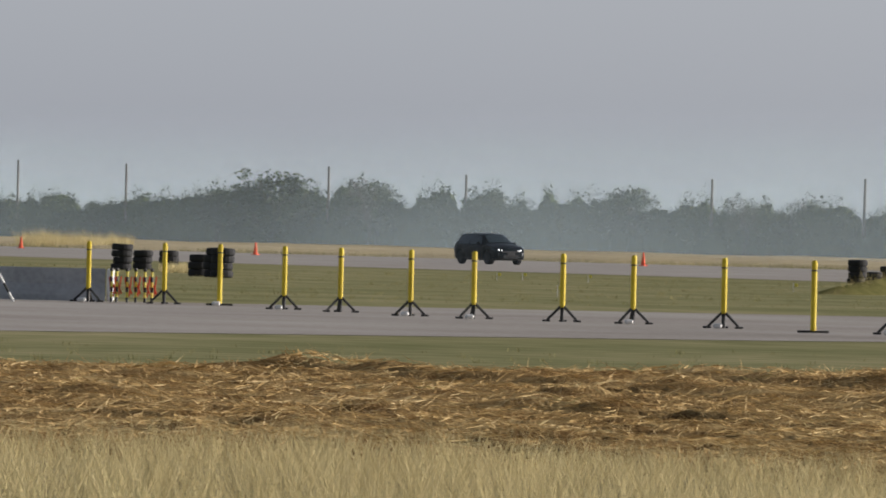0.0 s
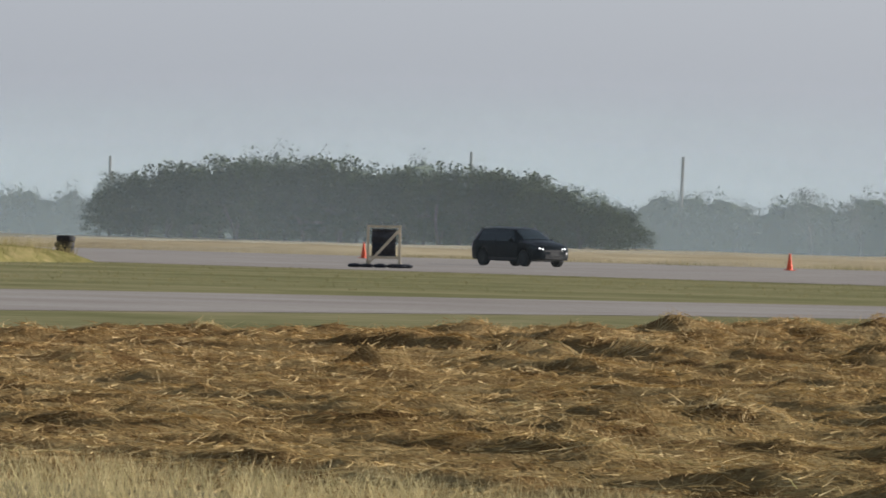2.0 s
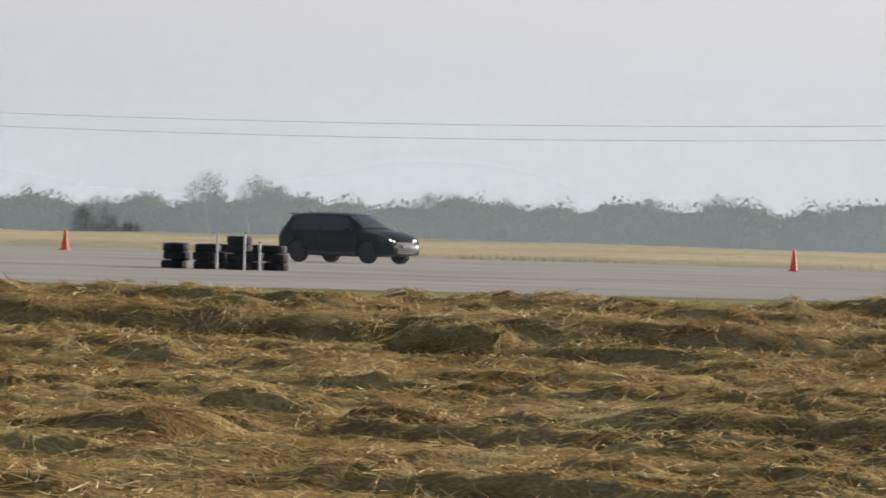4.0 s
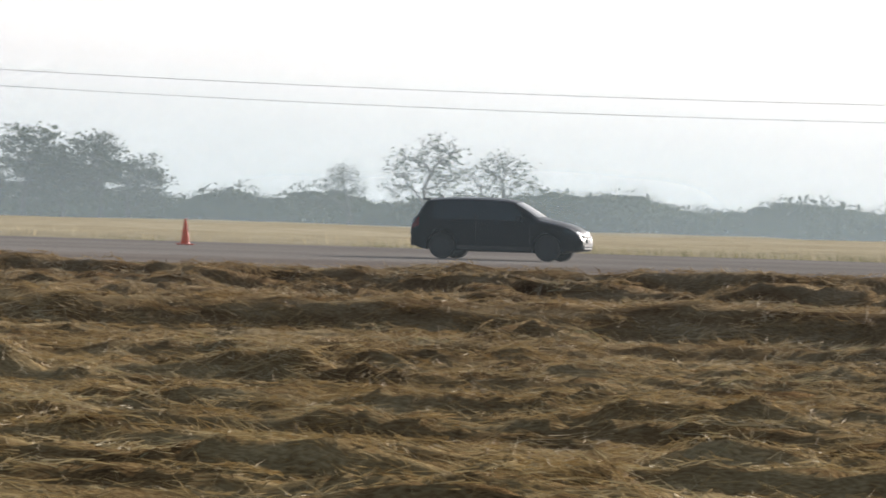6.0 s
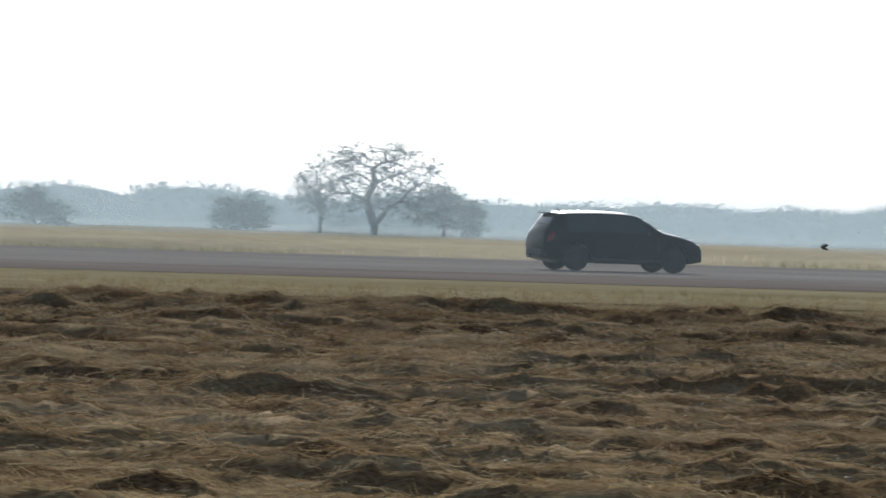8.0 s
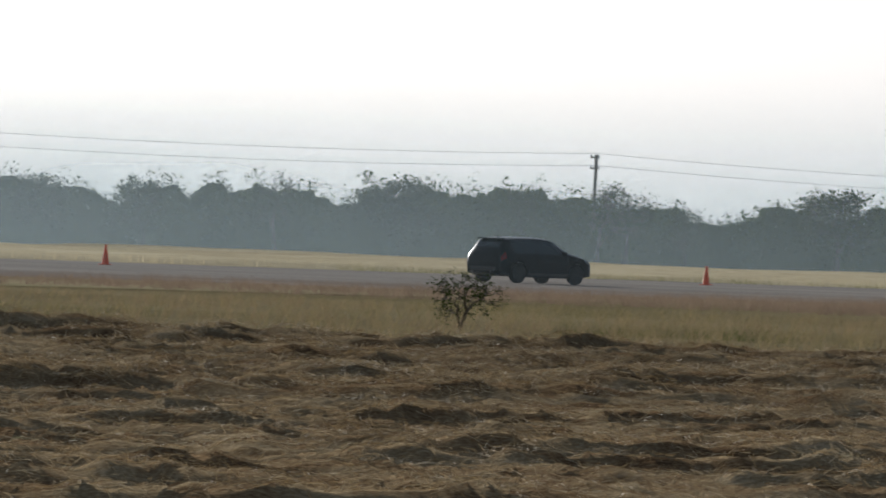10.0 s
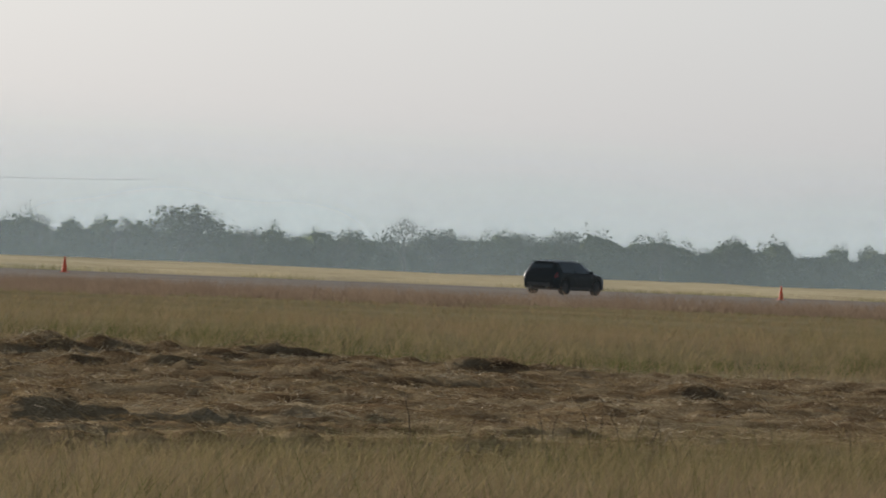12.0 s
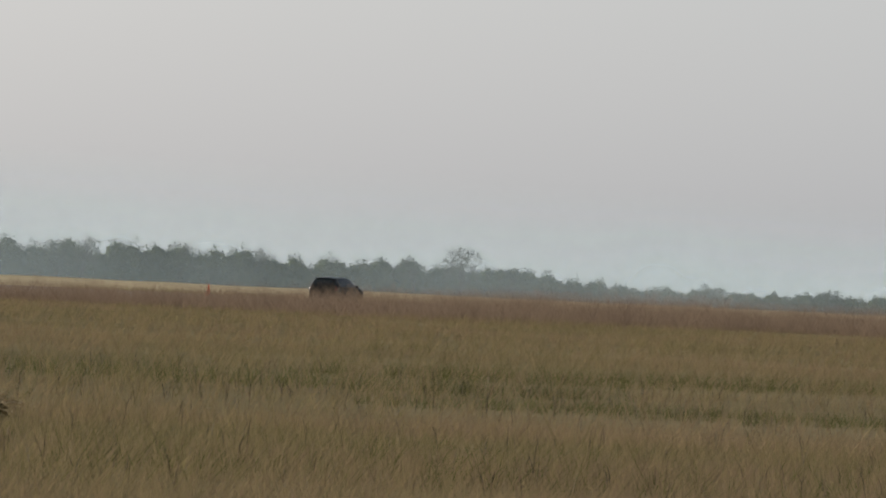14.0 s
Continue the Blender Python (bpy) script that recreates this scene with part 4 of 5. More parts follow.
def patch(x0, x1, s0, s1, off, nx=6, ns=4, side=1, slant=0.0):
    """A panel that follows the shell, off metres proud of it. slant shifts its upper edge along x."""
    bm = bmesh.new()
    grid = []
    for i in range(nx + 1):
        row = []
        for j in range(ns + 1):
            v = j / ns
            x, s = x0 + (x1 - x0) * i / nx + slant * v, s0 + (s1 - s0) * v
            p = hull(x, s)
            tx, ts = hull(x + 0.02, s) - hull(x - 0.02, s), hull(x, min(10, s + 0.05)) - hull(x, max(0, s - 0.05))
            nrm = ts.cross(tx)
            nrm = nrm.normalized() if nrm.length > 1e-9 else Vector((0, 0, 1))
            if nrm.dot(p - Vector((x * 0.8, 0, 0.6))) < 0:
                nrm = -nrm
            p = p + nrm * off
            row.append(bm.verts.new((p.x, p.y * side, p.z)))
        grid.append(row)
    for a, b in zip(grid, grid[1:]):
        for j in range(ns):
            bm.faces.new((a[j], b[j], b[j + 1], a[j + 1]))
    return bm


def across(x0, x1, s0, off, nx=6):
    """A panel over the whole width between the two sides at s0 (screen glass, bonnet, tailgate)."""
    bm = bmesh.new()
    rows = []
    for i in range(nx + 1):
        x = x0 + (x1 - x0) * i / nx
        half = [hull(x, s0 + (10 - s0) * j / 4) for j in range(5)]
        up = Vector((0.5 if x > 0 else -0.6, 0, 0.8)).normalized() * off
        rows.append([bm.verts.new((p.x + up.x, p.y, p.z + up.z)) for p in half] + [bm.verts.new((p.x + up.x, -p.y, p.z + up.z)) for p in half[-2::-1]])
    for a, b in zip(rows, rows[1:]):
        for j in range(len(a) - 1):
            bm.faces.new((a[j], b[j], b[j + 1], a[j + 1]))
    return bm


def build_car():
    car = empty("hatchback_car", pose(-362.45, RUN_Y, 0.02), "black two-door hatchback with lit headlights, speeding along the runway", "car")
    xs = sorted(set(HULL_X + [a + d for a in (-AXLE, AXLE) for d in (-0.371, -0.36, -0.33, -0.27, -0.18, -0.09, 0.09, 0.18, 0.27, 0.33, 0.36, 0.371)]))
    bm = bmesh.new()
    rows = []
    for x in xs:
        half = [hull(x, j) for j in range(11)]
        rows.append([bm.verts.new(p) for p in half] + [bm.verts.new((p.x, -p.y, p.z)) for p in half[-2:0:-1]])
    n = len(rows[0])
    for a, b in zip(rows, rows[1:]):
        for j in range(n):
            bm.faces.new((a[j], b[j], b[(j + 1) % n], a[(j + 1) % n]))
    bm.faces.new(rows[0])
    bm.faces.new(rows[-1][::-1])
    bmesh.ops.recalc_face_normals(bm, faces=bm.faces)
    body = part("body", bm, M_PAINT, car, smooth=True)
    body.data.set_sharp_from_angle(angle=radians(38))
    part("windscreen", across(0.44, 1.0, 8.3, 0.006), M_GLASS, car, "dark tinted windscreen", True)
    part("rear_window", across(-1.92, -1.72, 8.4, 0.006), M_GLASS, car, "", True)
    for side in (1, -1):
        part("door_window", patch(-0.42, 0.72, 6.12, 7.85, 0.006, 8, 5, side, -0.22), M_GLASS, car, "", True)
        part("quarter_window", patch(-1.52, -0.52, 6.12, 7.85, 0.006, 7, 5, side, -0.02), M_GLASS, car, "", True)
        part("sill_trim", patch(-0.9, 0.9, 3.2, 3.9, 0.008, 6, 1, side), M_TRIM, car)
        lamp = part("headlight", patch(1.68, 1.97, 5.55, 6.35, 0.008, 4, 3, side), M_GLASS, car, "clear headlight with a lit bulb", True)
        bm = bmesh.new()
        bmesh.ops.create_uvsphere(bm, u_segments=10, v_segments=6, radius=0.055, matrix=Matrix.Translation((1.955, 0.60 * side, 0.68)))
        bmesh.ops.create_uvsphere(bm, u_segments=10, v_segments=6, radius=0.045, matrix=Matrix.Translation((1.985, 0.46 * side, 0.66)))
        part("bulb", bm, M_LAMP, lamp)
        part("tail_light", patch(-2.04, -1.86, 5.5, 6.5, 0.008, 3, 3, side), M_TAIL, car, "dark red tail light", True)
        bm = bmesh.new()
        lathe(bm, [(0.02, -0.02), (0.06, 0.0), (0.06, 0.02), (0.02, 0.03)], 12, Matrix.Translation((2.03, 0.56 * side, 0.42)) @ pose(0, 0, 0, 0, 90, 20 * side))
        part("fog_light", bm, M_CHROME, car)
        bm = bmesh.new()
        box(bm, 0.62, side * 0.97, 0.93, 0.13, 0.16, 0.13, bev=0.03)
        tube(bm, (0.66, side * 0.87, 0.95), (0.63, side * 0.93, 0.97), 0.02)
        part("mirror", bm, M_PAINT, car)
        bm = bmesh.new()
        box(bm, -0.28, side * 0.895, 0.79, 0.2, 0.03, 0.035, bev=0.008)
        part("door_handle", bm, M_PAINT, car)
        for sx, sw in ((-0.46, 0.889), (0.86, 0.884)):
            bm = bmesh.new()
            box(bm, sx, side * sw, 0.34, 0.012, 0.012, 0.56)
            part("door_seam", bm, M_TRIM, car)
    bm = bmesh.new()
    box(bm, 2.075, 0, 0.575, 0.05, 0.95, 0.07, bev=0.01)
    part("upper_grille", bm, M_TRIM, car)
    bm = bmesh.new()
    for z in (0.31, 0.37, 0.43):
        box(bm, 2.09, 0, z, 0.05, 0.84, 0.035, bev=0.006)
    part("lower_grille", bm, M_TRIM, car)
    bm = bmesh.new()
    box(bm, 2.12, 0, 0.47, 0.02, 0.40, 0.09, bev=0.004)
    part("front_plate", bm, M_TRIM, car, "plain blank dark plate")
    bm = bmesh.new()
    box(bm, -1.76, 0, 1.395, 0.20, 1.06, 0.035, pose(0, 0, 0, 0, 0, 0), 0.01)
    part("roof_spoiler", bm, M_PAINT, car)
    bm = bmesh.new()
    tube(bm, (-1.45, 0, 1.455), (-1.56, 0, 1.53), 0.022, 0.008, 6)
    part("aerial", bm, M_TRIM, car)
    bm = bmesh.new()
    box(bm, -2.09, 0, 0.36, 0.06, 1.2, 0.16, bev=0.03)
    part("rear_bumper_insert", bm, M_TRIM, car)
    for sy in (0.42, -0.42):
        bm = bmesh.new()
        tube(bm, (-2.14, sy, 0.33), (-1.9, sy, 0.33), 0.04, 0.04, 10)
        part("exhaust_tip", bm, M_CHROME, car)
    bm = bmesh.new()
    box(bm, -1.9, 0.0, 0.955, 0.02, 0.1, 0.03)
    part("wiper", bm, M_TRIM, car)
    wheels = []
    for ax in (-AXLE, AXLE):
        for side in (1, -1):
            hub = empty("wheel", pose(ax, side * 0.775, WHEEL_R), "", "")
            hub.parent = car
            hub["label"] = "black tyre on a dark alloy rim"
            turn = pose(0, 0, 0, 90 * side, 0, 0)
            bm = bmesh.new()
            lathe(bm, [(0.20, -0.10), (0.285, -0.11), (0.312, -0.085), (0.315, 0), (0.312, 0.085), (0.285, 0.11), (0.215, 0.105), (0.205, 0.06)], 28, turn)
            part("tyre", bm, M_TYRE, hub)
            bm = bmesh.new()
            lathe(bm, [(0.205, -0.1), (0.205, -0.085), (0.19, -0.09), (0.17, -0.05)], 28, turn)
            for k in range(5):
                m = turn @ pose(0, 0, 0, 0, 0, 72 * k)
                box(bm, 0.115, 0, -0.1, 0.19, 0.045, 0.03, m, 0.006)
            lathe(bm, [(0.05, -0.11), (0.05, -0.07), (0.02, -0.06)], 12, turn)
            part("rim", bm, M_TRIM, hub)
            wheels.append((hub, ax, side * 0.775))
    return car, wheels


CAR, WHEELS = build_car()

# ---- things along the taxiway and the runway ----
def delineator(x, y, turn, stand, white):
    post = empty("barrier_post", pose(x, y, 0.03, 0, 0, turn), "yellow steel post on a " + ("black splayed tripod foot" if stand == 0 else "flat black foot bar" if stand == 1 else "buried foot"), "barrier post",
                 "posts closing the taxiway")
    bm = bmesh.new()
    foot = (0.22, 0.03, 0.0)[stand]
    tube(bm, (0, 0, foot), (0, 0, 1.02), 0.043, 0.043, 12)
    tube(bm, (0, 0, 1.02), (0, 0, 1.05), 0.043, 0.03, 12)
    p = part("post", bm, M_YELLOW, post)
    bm = bmesh.new()
    tube(bm, (0, 0, 0.89), (0, 0, 0.91), 0.047, 0.047, 12)
    part("collar", bm, M_BLACK, p)
    if stand == 0:
        for k in range(3):
            a = radians((200, 340, 90)[k])
            bm = bmesh.new()
            ex, ey = 0.24 * math.cos(a), 0.24 * math.sin(a)
            tube(bm, (0, 0, 0.26), (ex, ey, 0.03), 0.022, 0.02, 6)
            box(bm, ex * 1.05, ey * 1.05, 0.0, 0.12, 0.05, 0.03, bev=0.006)
            part("leg", bm, M_BLACK, post)
        bm = bmesh.new()
        tube(bm, (0, 0, 0.0), (0, 0, 0.26), 0.03, 0.03, 8)
        part("stub", bm, M_BLACK, post)
    elif stand == 1:
        bm = bmesh.new()
        box(bm, 0, 0, 0, 0.46, 0.07, 0.035, bev=0.008)
        part("foot_bar", bm, M_BLACK, post)
    if white:
        bm = bmesh.new()
        box(bm, -0.08, -0.12, 0, 0.13, 0.12, 0.07, bev=0.02)
        part("weight", bm, M_WHITE, post, "white foot weight")


POST_ROW = [(-134.5, 67.7, 0), (-133.0, 68.4, 0), (-131.9, 68.9, 1), (-127.3, 67.7, 0), (-124.6, 67.3, 0), (-120.6, 66.4, 0), (-118.2, 66.2, 0), (-116.3, 66.7, 0), (-115.0, 67.2, 0),
            (-111.3, 66.6, 0), (-107.6, 65.9, 1), (-107.0, 66.9, 0), (-106.1, 67.9, 2)]
for i, (x, y, stand) in enumerate(POST_ROW):
    delineator(x, y, 60 + (i * 37) % 25 - 12, stand, i % 3 != 1)


def traffic_cone(x, y, turn=0.0):
    top = empty("traffic_cone", pose(x, y, 0.03, 0, 0, turn), "orange rubber traffic cone at the runway's edge", "traffic cone", "cones along the runway")
    bm = bmesh.new()
    lathe(bm, [(0.135, 0.03), (0.125, 0.06), (0.035, 0.68), (0.025, 0.70)], 16)
    part("cone", bm, M_CONE, top, smooth=False)
    bm = bmesh.new()
    box(bm, 0, 0, 0, 0.36, 0.36, 0.035, bev=0.012)
    part("base", bm, M_CONE, top)


for i, b in enumerate((-63.73, -62.19, -59.64, -57.76, -55.79, -53.37, -50.57, -47.48, -43.60, -39.59, -34.8, -28.4, -22.0, -14.48, -5.92, 3.32, 13.52, 22.58, 30.0, 36.2, 41.0, 44.95, 47.88, 51.97, 54.33, 57.41, 59.04,
                       61.55, 62.92, 64.84)):
    traffic_cone(226 * math.tan(radians(b)), 226, (i * 31) % 45)


def tyre_stack(x, y, count, seed, label="stack of worn black car tyres", lying=0):
    """A stack of tyres; each tyre is a part."""
    rng = random.Random(seed)
    top = empty("tyre_stack", pose(x, y, 0.015, 0, 0, rng.uniform(0, 90)), label, "tyres", "tyre stacks along the runway")
    for k in range(count):
        r, w = rng.uniform(0.30, 0.34), 0.2
        bm = bmesh.new()
        m = Matrix.Translation((rng.uniform(-0.04, 0.04), rng.uniform(-0.04, 0.04), k * 0.205)) @ pose(0, 0, 0, rng.uniform(-2, 2), rng.uniform(-2, 2), 0)
        prof = [(0.19, 0.01), (r - 0.04, 0.0), (r - 0.01, 0.02), (r, 0.06), (r, w - 0.06), (r - 0.01, w - 0.02), (r - 0.04, w), (0.19, w - 0.01)]
        lathe(bm, prof, 18, m)
        part("tyre", bm, M_TYRE, top)
    return top


for i, (b, d, n) in enumerate(((-63.06, 274, 4), (-62.93, 280, 3), (-62.75, 286, 3), (-62.55, 246, 3), (-62.45, 243, 4), (-62.40, 241, 4),
                               (-58.24, 296, 4), (-58.12, 300, 2), (-58.02, 304, 3), (-57.90, 306, 3), (-57.80, 310, 3), (-57.66, 316, 3), (-57.55, 320, 3), (-57.2, 322, 3), (-57.05, 322, 3), (-56.5, 322, 3), (-55.33, 292, 4),
                               (-38.86, 210.5, 3), (-38.66, 210, 3), (-38.58, 212, 3), (-38.44, 209.5, 4), (-38.36, 211, 3), (-38.21, 210, 3),
                               (52.655, 271, 4), (52.72, 268, 4), (52.845, 268, 1))):
    tyre_stack(*at(b, d), n, 40 + i)
for i, (db, n) in enumerate(((0.0, 4), (0.09, 5), (0.18, 4), (0.27, 4), (0.33, 5), (0.42, 4), (0.5, 4), (0.56, 3))):
    tyre_stack(*at(-47.33 + db, 338 + (i % 2) * 0.8), n + (1 if i == 4 else 0), 90 + i, "black tyre stack in a low tyre wall")


def marker_stake(x, y, h, material, label, lean=0.0, r=0.03):
    top = empty("marker_stake", pose(x, y, 0, 0, lean, 0), label, "marker post")
    bm = bmesh.new()
    tube(bm, (0, 0, -0.05), (0, 0, h), r, r * 0.9, 8)
    part("stake", bm, material, top)
    bm = bmesh.new()
    tube(bm, (0, 0, h), (0, 0, h + 0.03), r * 1.1, r * 0.6, 8)
    part("cap", bm, M_BLACK, top)


for b in (-38.59, -38.41, -38.31):
    marker_stake(*at(b, 208.5), 0.9 if b < -38.35 else 0.68, M_WHITE, "white painted stake standing before tyres")
marker_stake(9.75, 123.7, 0.90, M_POLE, "thin dark wooden stake in the grass", 3.5, 0.028)


def block_barrier():
    top = empty("concrete_barrier", pose(-136.97, 69.3, 0.012, 0, 0, 62), "long grey concrete barrier with a white end", "barrier")
    bm = bmesh.new()
    vs = [(-0.24, 0), (0.24, 0), (0.22, 0.10), (0.13, 0.3), (0.10, 0.58), (-0.10, 0.58), (-0.13, 0.3), (-0.22, 0.10)]
    ends = [[bm.verts.new((x, y, z)) for y, z in vs] for x in (-6.2, -0.02)]
    for k in range(8):
        bm.faces.new((ends[0][k], ends[0][(k + 1) % 8], ends[1][(k + 1) % 8], ends[1][k]))
    bm.faces.new(ends[0][::-1])
    bm.faces.new(ends[1])
    part("wall", bm, M_GREYBLUE, top)
    bm = bmesh.new()
    box(bm, 0.07, 0, 0, 0.13, 0.40, 0.585, bev=0.03)
    part("end_block", bm, M_WHITE, top, "white painted end")


block_barrier()


def striped_rod(name, a, b, r, bands, cols, label, category, group=""):
    top = empty(name, Matrix.Translation(a), label, category, group)
    d = Vector(b) - Vector(a)
    for k in range(bands):
        bm = bmesh.new()
        tube(bm, d * (k / bands), d * ((k + 1) / bands), r, r, 8)
        part("band", bm, cols[k % len(cols)], top)
    return top


lx, ly = at(-63.77, 148.5)
striped_rod("leaning_rod", (lx, ly, 0.02), (lx - 0.16, ly - 0.30, 0.64), 0.022, 4, [M_WHITE, M_BLACK], "black and white banded rod leaning on a barrier", "rod")
for i, px in enumerate((0.0, 0.09, 0.27, 0.42, 0.58, 0.70)):
    bx, by = at(-63.13 + px * 0.38, 151.5 + 0.4 * (i % 2))
    rod = striped_rod("striped_bollard", (bx, by, 0.02), (bx, by, 0.56), 0.024, 6, [M_BLACK, M_FLAG], "black and yellow striped bollard with orange tape", "bollard", "taped bollards")
    bm = bmesh.new()
    bmesh.ops.create_uvsphere(bm, u_segments=8, v_segments=6, radius=0.036, matrix=Matrix.Translation((0, 0, 0.57)))
    part("cap", bm, M_BLACK, rod)
    bm = bmesh.new()
    box(bm, 0.05, 0, 0.12, 0.035, 0.012, 0.36, pose(0, 0, 0, 0, 14, 0), 0.002)
    box(bm, 0.14, 0.02, 0.10, 0.03, 0.01, 0.33, pose(0, 0, 0, 0, -24, 30), 0.002)
    box(bm, 0.02, 0, 0.14, 0.05, 0.01, 0.30, pose(0, 0, 0, 0, -12, 0), 0.002)
    part("tape", bm, M_RED, rod, "orange barrier tape")


def grass_island():
    """A long bank of uncut grass with its own rough body."""
    def inside(x, y, pad=0.0):
        b, d = polar(x, y)
        front = np.interp(b, [-58.39, -55.27], [228.4, 279.0])
        back = front + np.interp(b, [-58.39, -57.6, -55.9, -55.27], [0.5, 15, 15, 3])
        return (b > -58.39) & (b < -55.27) & (d > front + pad) & (d < back - pad)

    def where(rng, n):
        x, y = rng.uniform(-262, -180, n), rng.uniform(110, 184, n)
        ok = inside(x, y)
        grow = np.interp(polar(x, y)[0], [-58.39, -57.7, -56.2, -55.3], [0.3, 1.0, 1.05, 0.6])
        return x[ok], y[ok], ((0.75 + 0.5 * vnoise(x / 3, y / 3, 61)) * grow)[ok]
    tufts("island_grass", 150000, where, 0.97, 0.02, M_BANK, "bank of tall golden uncut grass", "grass", lean=0.5, seed=12, slim=True)
    gx, gy = np.meshgrid(np.arange(-262, -180, 0.7), np.arange(110, 184, 0.7))
    k = inside(gx, gy, 0.5)
    low = np.interp(polar(gx, gy)[0], [-58.39, -57.7, -56.2, -55.3], [0.3, 1.0, 1.0, 0.5])
    z = np.where(k, (0.54 + 0.22 * vnoise(gx / 2, gy / 2, 62)) * low, -0.05)
    ny, nx = gx.shape
    i = np.arange(ny * nx).reshape(ny, nx)
    cell = k[:-1, :-1] | k[1:, :-1] | k[:-1, 1:] | k[1:, 1:]
    quads = np.stack([i[:-1, :-1], i[:-1, 1:], i[1:, 1:], i[1:, :-1]], -1)[cell]
    me = mesh_np("grass_bank", np.stack([gx, gy, z], -1).reshape(-1, 3), quads.ravel(), np.full(len(quads), 4), M_ISLAND, smooth=True)
    tagged(new("grass_bank", me), "rough matted grass bank beside the runway", "grass", kind="stuff")


M_ISLAND = mat("grass_bank_mat", [(0.10, 0.105, 0.035), (0.19, 0.175, 0.065), (0.31, 0.26, 0.12)], 0.1, 0.95, bump=0.6, fine=3.0, spec=0.0)
grass_island()


def timber_frame():
    x, y = at(-53.24, 291)
    top = empty("timber_frame", pose(x, y, 0.02, 0, 0, 53), "pale timber frame with black sheeting and sandbags", "sign frame")
    for name, a in (("upright", (-0.53, 0, 0, 0.09, 0.06, 1.42)), ("upright", (0.53, 0, 0, 0.09, 0.06, 1.42)), ("top_rail", (0, 0.003, 1.33, 0.97, 0.055, 0.09)), ("lower_rail", (0, 0.003, 0.30, 0.97, 0.055, 0.09))):
        bm = bmesh.new()
        box(bm, *a, bev=0.006)
        part(name, bm, M_TIMBER, top)
    bm = bmesh.new()
    box(bm, 0, 0, -0.74, 0.09, 0.04, 1.48, Matrix.Translation((0, -0.055, 0.7)) @ pose(0, 0, 0, 0, 42, 0), 0.006)
    part("brace", bm, M_TIMBER, top)
    bm = bmesh.new()
    bmesh.ops.create_grid(bm, x_segments=10, y_segments=10, size=0.5, matrix=Matrix.Translation((0, 0.16, 0.83)) @ pose(0, 0, 0, 90, 0, 0) @ Matrix.Diagonal((0.80, 0.92, 1, 1)))
    for v in bm.verts:
        v.co.y += 0.05 * math.sin(9 * v.co.x + 3 * v.co.z) + 0.03 * math.sin(17 * v.co.z)
    bmesh.ops.solidify(bm, geom=bm.faces[:], thickness=0.01)
    part("sheeting", bm, M_BAG, top, "creased black plastic sheeting")
    for k, (sx, sy) in enumerate(((-0.95, 0), (-0.55, -0.2), (-0.1, -0.15), (0.35, -0.1), (0.75, 0.0), (0.55, -0.25))):
        bm = bmesh.new()
        bmesh.ops.create_uvsphere(bm, u_segments=10, v_segments=6, radius=0.5, matrix=Matrix.Translation((sx, sy, 0.06)) @ Matrix.Diagonal((0.52, 0.34, 0.16, 1)))
        part("sandbag", bm, M_BAG, top, "black sandbag")


timber_frame()


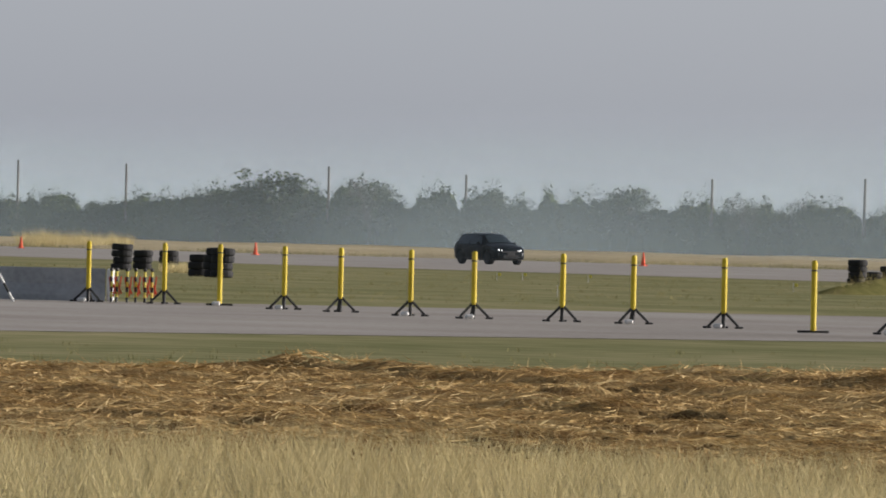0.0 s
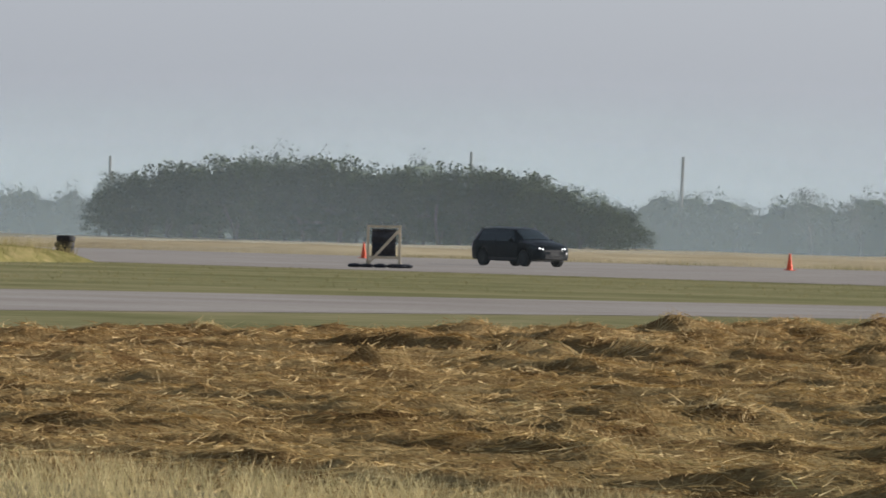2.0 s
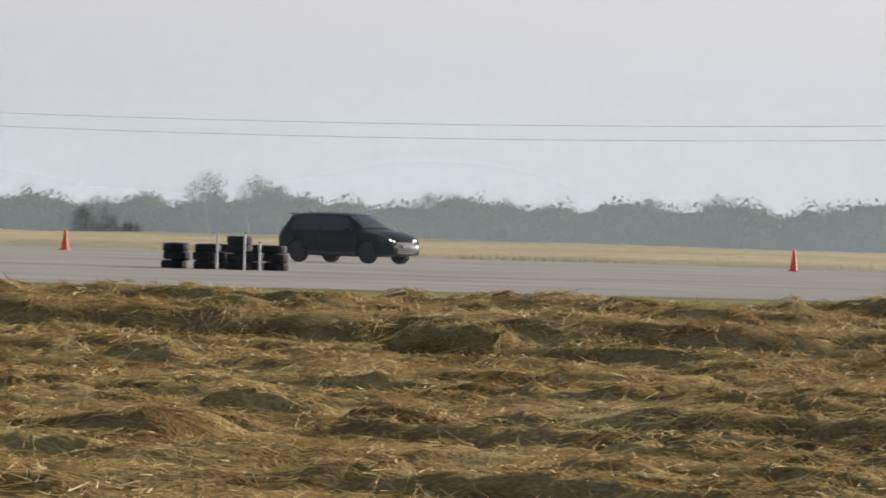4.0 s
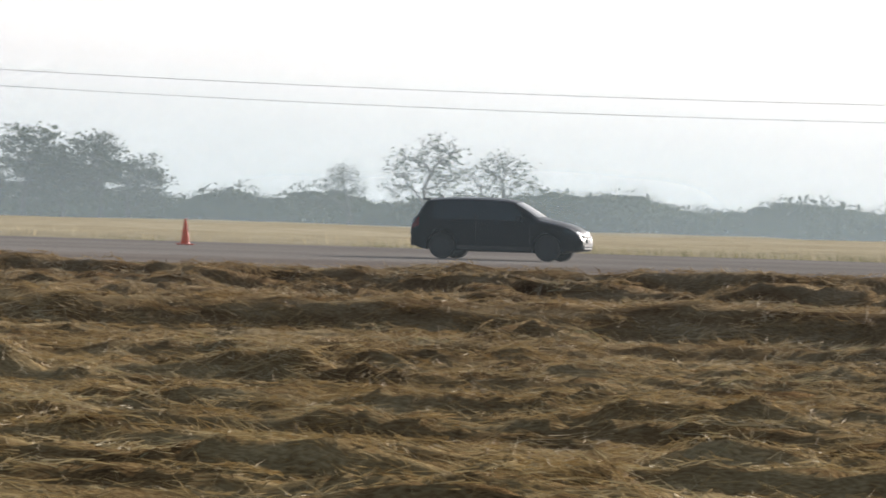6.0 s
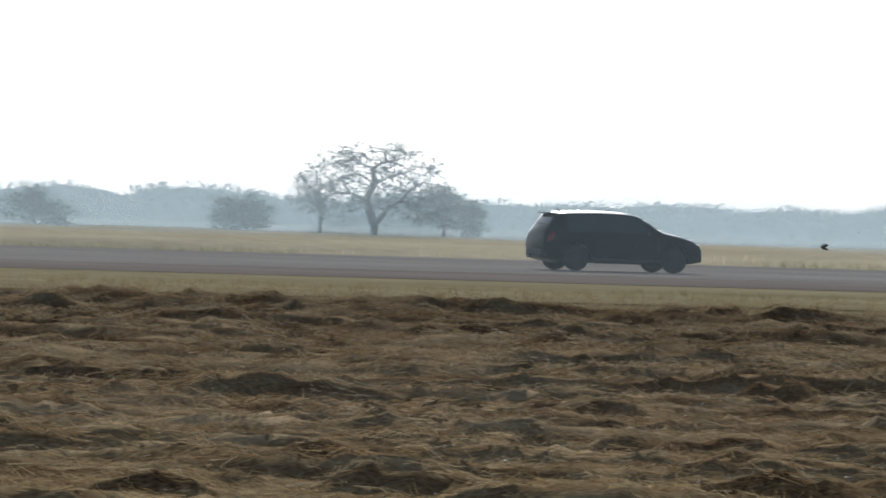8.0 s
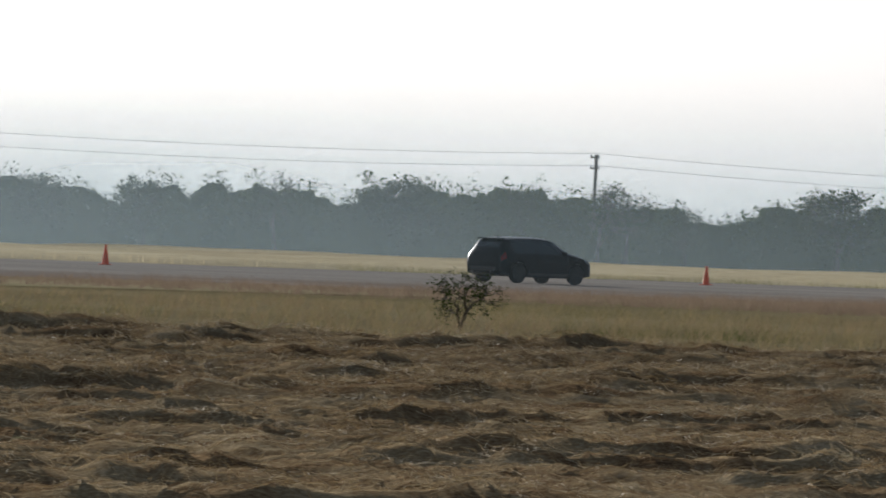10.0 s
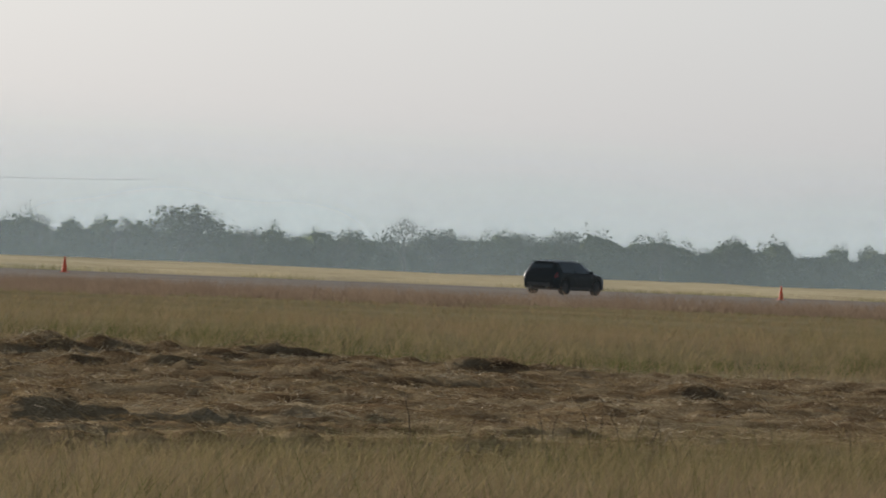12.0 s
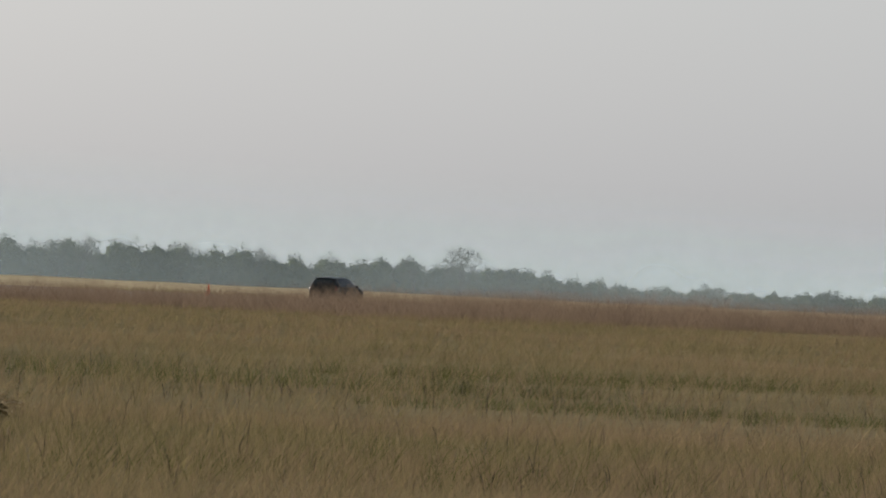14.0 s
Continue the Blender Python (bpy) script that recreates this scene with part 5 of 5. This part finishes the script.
def timing_board():
    top = empty("timing_board", pose(-4.67, 121.5, 0.02, 0, 0, -6), "large dark four-digit display board on splayed legs", "display board")
    bm = bmesh.new()
    box(bm, 0, 0.12, 1.10, 2.74, 0.24, 0.90, bev=0.015)
    panel = part("cabinet", bm, M_PANEL, top)
    for z in (1.07, 1.985):
        bm = bmesh.new()
        box(bm, 0, 0.12, z, 2.86, 0.30, 0.05, bev=0.01)
        part("rail", bm, M_BLACK, top)
    for k in range(4):
        x = -1.02 + 0.68 * k
        sh = Matrix.Identity(4)
        sh[0][2] = 0.10
        m = Matrix.Translation((x - 0.155, 0, 0)) @ sh
        for sx, zz, w, h in ((0, 1.17, 0.36, 0.055), (0, 1.53, 0.36, 0.055), (0, 1.89, 0.36, 0.055), (-0.2, 1.235, 0.055, 0.28), (0.2, 1.235, 0.055, 0.28), (-0.2, 1.60, 0.055, 0.28), (0.2, 1.60, 0.055, 0.28)):
            bm = bmesh.new()
            box(bm, sx, -0.012, zz, w, 0.02, h, m, 0.008)
            part("digit_segment", bm, M_SEGMENT, panel, "unlit grey digit segment")
        bm = bmesh.new()
        box(bm, x + 0.34, -0.008, 1.12, 0.03, 0.015, 0.86)
        part("divider", bm, M_BLACK, panel)
    for a, b in (((-1.38, 0.05, 2.02), (-2.0, 0.9, 0)), ((-1.25, 0.1, 1.1), (-1.22, 0.5, 0)), ((1.38, 0.05, 2.02), (1.72, -1.0, 0)), ((1.02, 0.1, 1.1), (0.66, 0.4, 0))):
        bm = bmesh.new()
        tube(bm, a, b, 0.026, 0.026, 8)
        leg = part("leg", bm, M_BLACK, top)
        bm = bmesh.new()
        bx, by, _ = Vector(b) + (Vector(a) - Vector(b)) * 0.09
        tube(bm, (bx, by, 0.12), (bx, by, 0.24), 0.045, 0.045, 8)
        part("clamp", bm, M_TRIM, leg)
    for a, b in (((-1.62, 0.35, 1.06), (-1.2, 0.1, 1.09)), ((1.0, 0.1, 1.02), (1.52, -0.4, 1.0))):
        bm = bmesh.new()
        tube(bm, a, b, 0.02, 0.02, 6)
        part("brace", bm, M_BLACK, top)
    for x, w in ((-0.28, 0.16), (0.36, 0.16), (1.14, 0.26)):
        bm = bmesh.new()
        box(bm, x, 0.12, 2.03, w, 0.14, 0.035, bev=0.008)
        part("lug", bm, M_BLACK, top)
    bm = bmesh.new()
    tube(bm, (0.99, 0.12, 2.03), (0.99, 0.12, 2.74), 0.014, 0.010, 6)
    part("antenna", bm, M_SEGMENT, top)
    bm = bmesh.new()
    pts = [Vector((0.3 + 0.09 * i, 0.0, 1.05 - 0.13 * math.sin(math.pi * i / 8) - (0.05 if i < 2 else 0))) for i in range(9)]
    for a, b in zip(pts, pts[1:]):
        tube(bm, a, b, 0.012, 0.012, 5)
    part("cable", bm, M_BLACK, top)
    bm = bmesh.new()
    box(bm, 1.28, -0.03, 0.97, 0.26, 0.14, 0.2, bev=0.02)
    part("junction_box", bm, M_TRIM, top)
    bm = bmesh.new()
    bmesh.ops.create_uvsphere(bm, u_segments=8, v_segments=6, radius=0.022, matrix=Matrix.Translation((0.55, -0.03, 1.11)))
    part("status_light", bm, M_LED, top, "small red glowing lamp")


timing_board()


def marker_flag(x, y, h=0.26):
    top = empty("marker_flag", pose(x, y, 0, 0, 0, 40), "small yellow marker flag in the grass", "marker flag", "yellow flags on the verge")
    bm = bmesh.new()
    tube(bm, (0, 0, 0), (0, 0, h), 0.01, 0.008, 5)
    stick = part("stick", bm, M_WHITE, top)
    bm = bmesh.new()
    box(bm, 0.05, 0, h - 0.09, 0.09, 0.012, 0.08, pose(0, 0, 0, 0, 8, 0), 0.003)
    part("cloth", bm, M_FLAG, top)


for b, d in ((-60.6, 262), (-60.43, 264), (-60.0, 262), (-58.65, 238), (-60.2, 196), (-57.7, 226), (-57.5, 226), (-57.35, 222)):
    marker_flag(*at(b, d))


def rail_gate():
    x, y = at(53.55, 560)
    top = empty("rail_gate", pose(x, y, 0.1, 0, 0, -52), "pale metal rail on two posts in the far grass", "rail")
    bm = bmesh.new()
    tube(bm, (-1.5, 0, 1.12), (1.5, 0, 1.05), 0.05, 0.05, 8)
    part("rail", bm, M_SHEET, top)
    for sx in (-1.3, 1.3):
        bm = bmesh.new()
        tube(bm, (sx, 0, -0.1), (sx, 0, 1.08), 0.035, 0.035, 8)
        part("post", bm, M_POLE, top)


rail_gate()


def field_shrub():
    kit = tree(23, 900, 260, 0.1, 0.5, 0.03, 0.022, 0.03)
    kit.matrix_basis = pose(87.2, 92.4, 0, 0, 0, 30) @ Matrix.Diagonal((1.5, 1.5, 0.98, 1))
    kit.name = "shrub"
    tagged(kit, "scraggy dark shrub standing in the grass", "shrub")


field_shrub()


def stalks():
    def where(rng, n):
        x, y, k = ring(46, 72, 50, 118, None, 2)(rng, n)
        ok = ~in_hay(x, y, -1)
        return x[ok], y[ok], k[ok]
    tufts("seed_stalks", 5000, where, 0.22, 0.0035, M_BARK, "dark brown dead seed stalks among grass", "weeds", lean=0.35, seed=15, head=0.3)


stalks()


def bird(name_label):
    top = empty("bird", Matrix.Identity(4), name_label, "bird")
    bm = bmesh.new()
    bmesh.ops.create_uvsphere(bm, u_segments=8, v_segments=6, radius=0.05, matrix=Matrix.Diagonal((1.4, 0.7, 0.7, 1)))
    tube(bm, (0.06, 0, 0.01), (0.12, 0, 0.015), 0.022, 0.004, 6)
    tube(bm, (-0.05, 0, 0), (-0.14, 0, 0.01), 0.03, 0.012, 6)
    part("body", bm, M_TRIM, top, smooth=True)
    for side in (1, -1):
        bm = bmesh.new()
        box(bm, 0, 0.08, 0, 0.08, 0.16, 0.008, pose(0, 0, 0.01, 35 * side if side > 0 else 35, 0, 0 if side > 0 else 180), 0.002)
        part("wing", bm, M_TRIM, top)
    for ob in top.children:
        ob.data.transform(Matrix.Scale(0.55, 4))
    return top


BIRD_A, BIRD_B = bird("small dark bird flying low over the field"), bird("small dark bird crossing the runway")


# ---- what moves ----
CAR_RUN = [
    (0.0, -362.45),
    (1.0, -314.39),
    (2.0, -264.07),
    (3.0, -211.75),
    (4.0, -157.63),
    (5.0, -101.93),
    (6.0, -44.80),
    (7.0, 13.60),
    (8.0, 73.15),
    (9.0, 133.76),
    (10.0, 195.35),
    (11.0, 257.88),
    (12.0, 321.33),
    (13.0, 385.70),
    (14.0, 451.02),
]


def motions():
    walk(CAR, [(t, pose(x, RUN_Y, 0.02)) for t, x in CAR_RUN])
    for hub, ax, ay in WHEELS:
        walk(hub, [(k / 10, pose(ax, ay, WHEEL_R, 0, 80 * k, 0)) for k in range(141)])
    bx, by = at(21.12, 120)
    cx, cy = at(21.38, 120)
    vx, vy = (cx - bx) / 0.2, (cy - by) / 0.2
    walk(BIRD_A, [(t, pose(bx + vx * (t - 8), by + vy * (t - 8), 1.0 + 1.2 * (t - 8) if t >= 7.8 else 0.76 + 0.1 * (7.8 - t), 0, -20, 180)) for t in (0, 7.8, 8.0, 8.2, 10.3, 14)])
    dx, dy = at(23.37, 150)
    walk(BIRD_B, [(t, pose(dx - 3.0 * (t - 8.2), dy + 2.0 * (t - 8.2), 0.9 + 0.5 * abs(t - 8.2), 0, 0, 120)) for t in (0, 8.2, 14)])


motions()
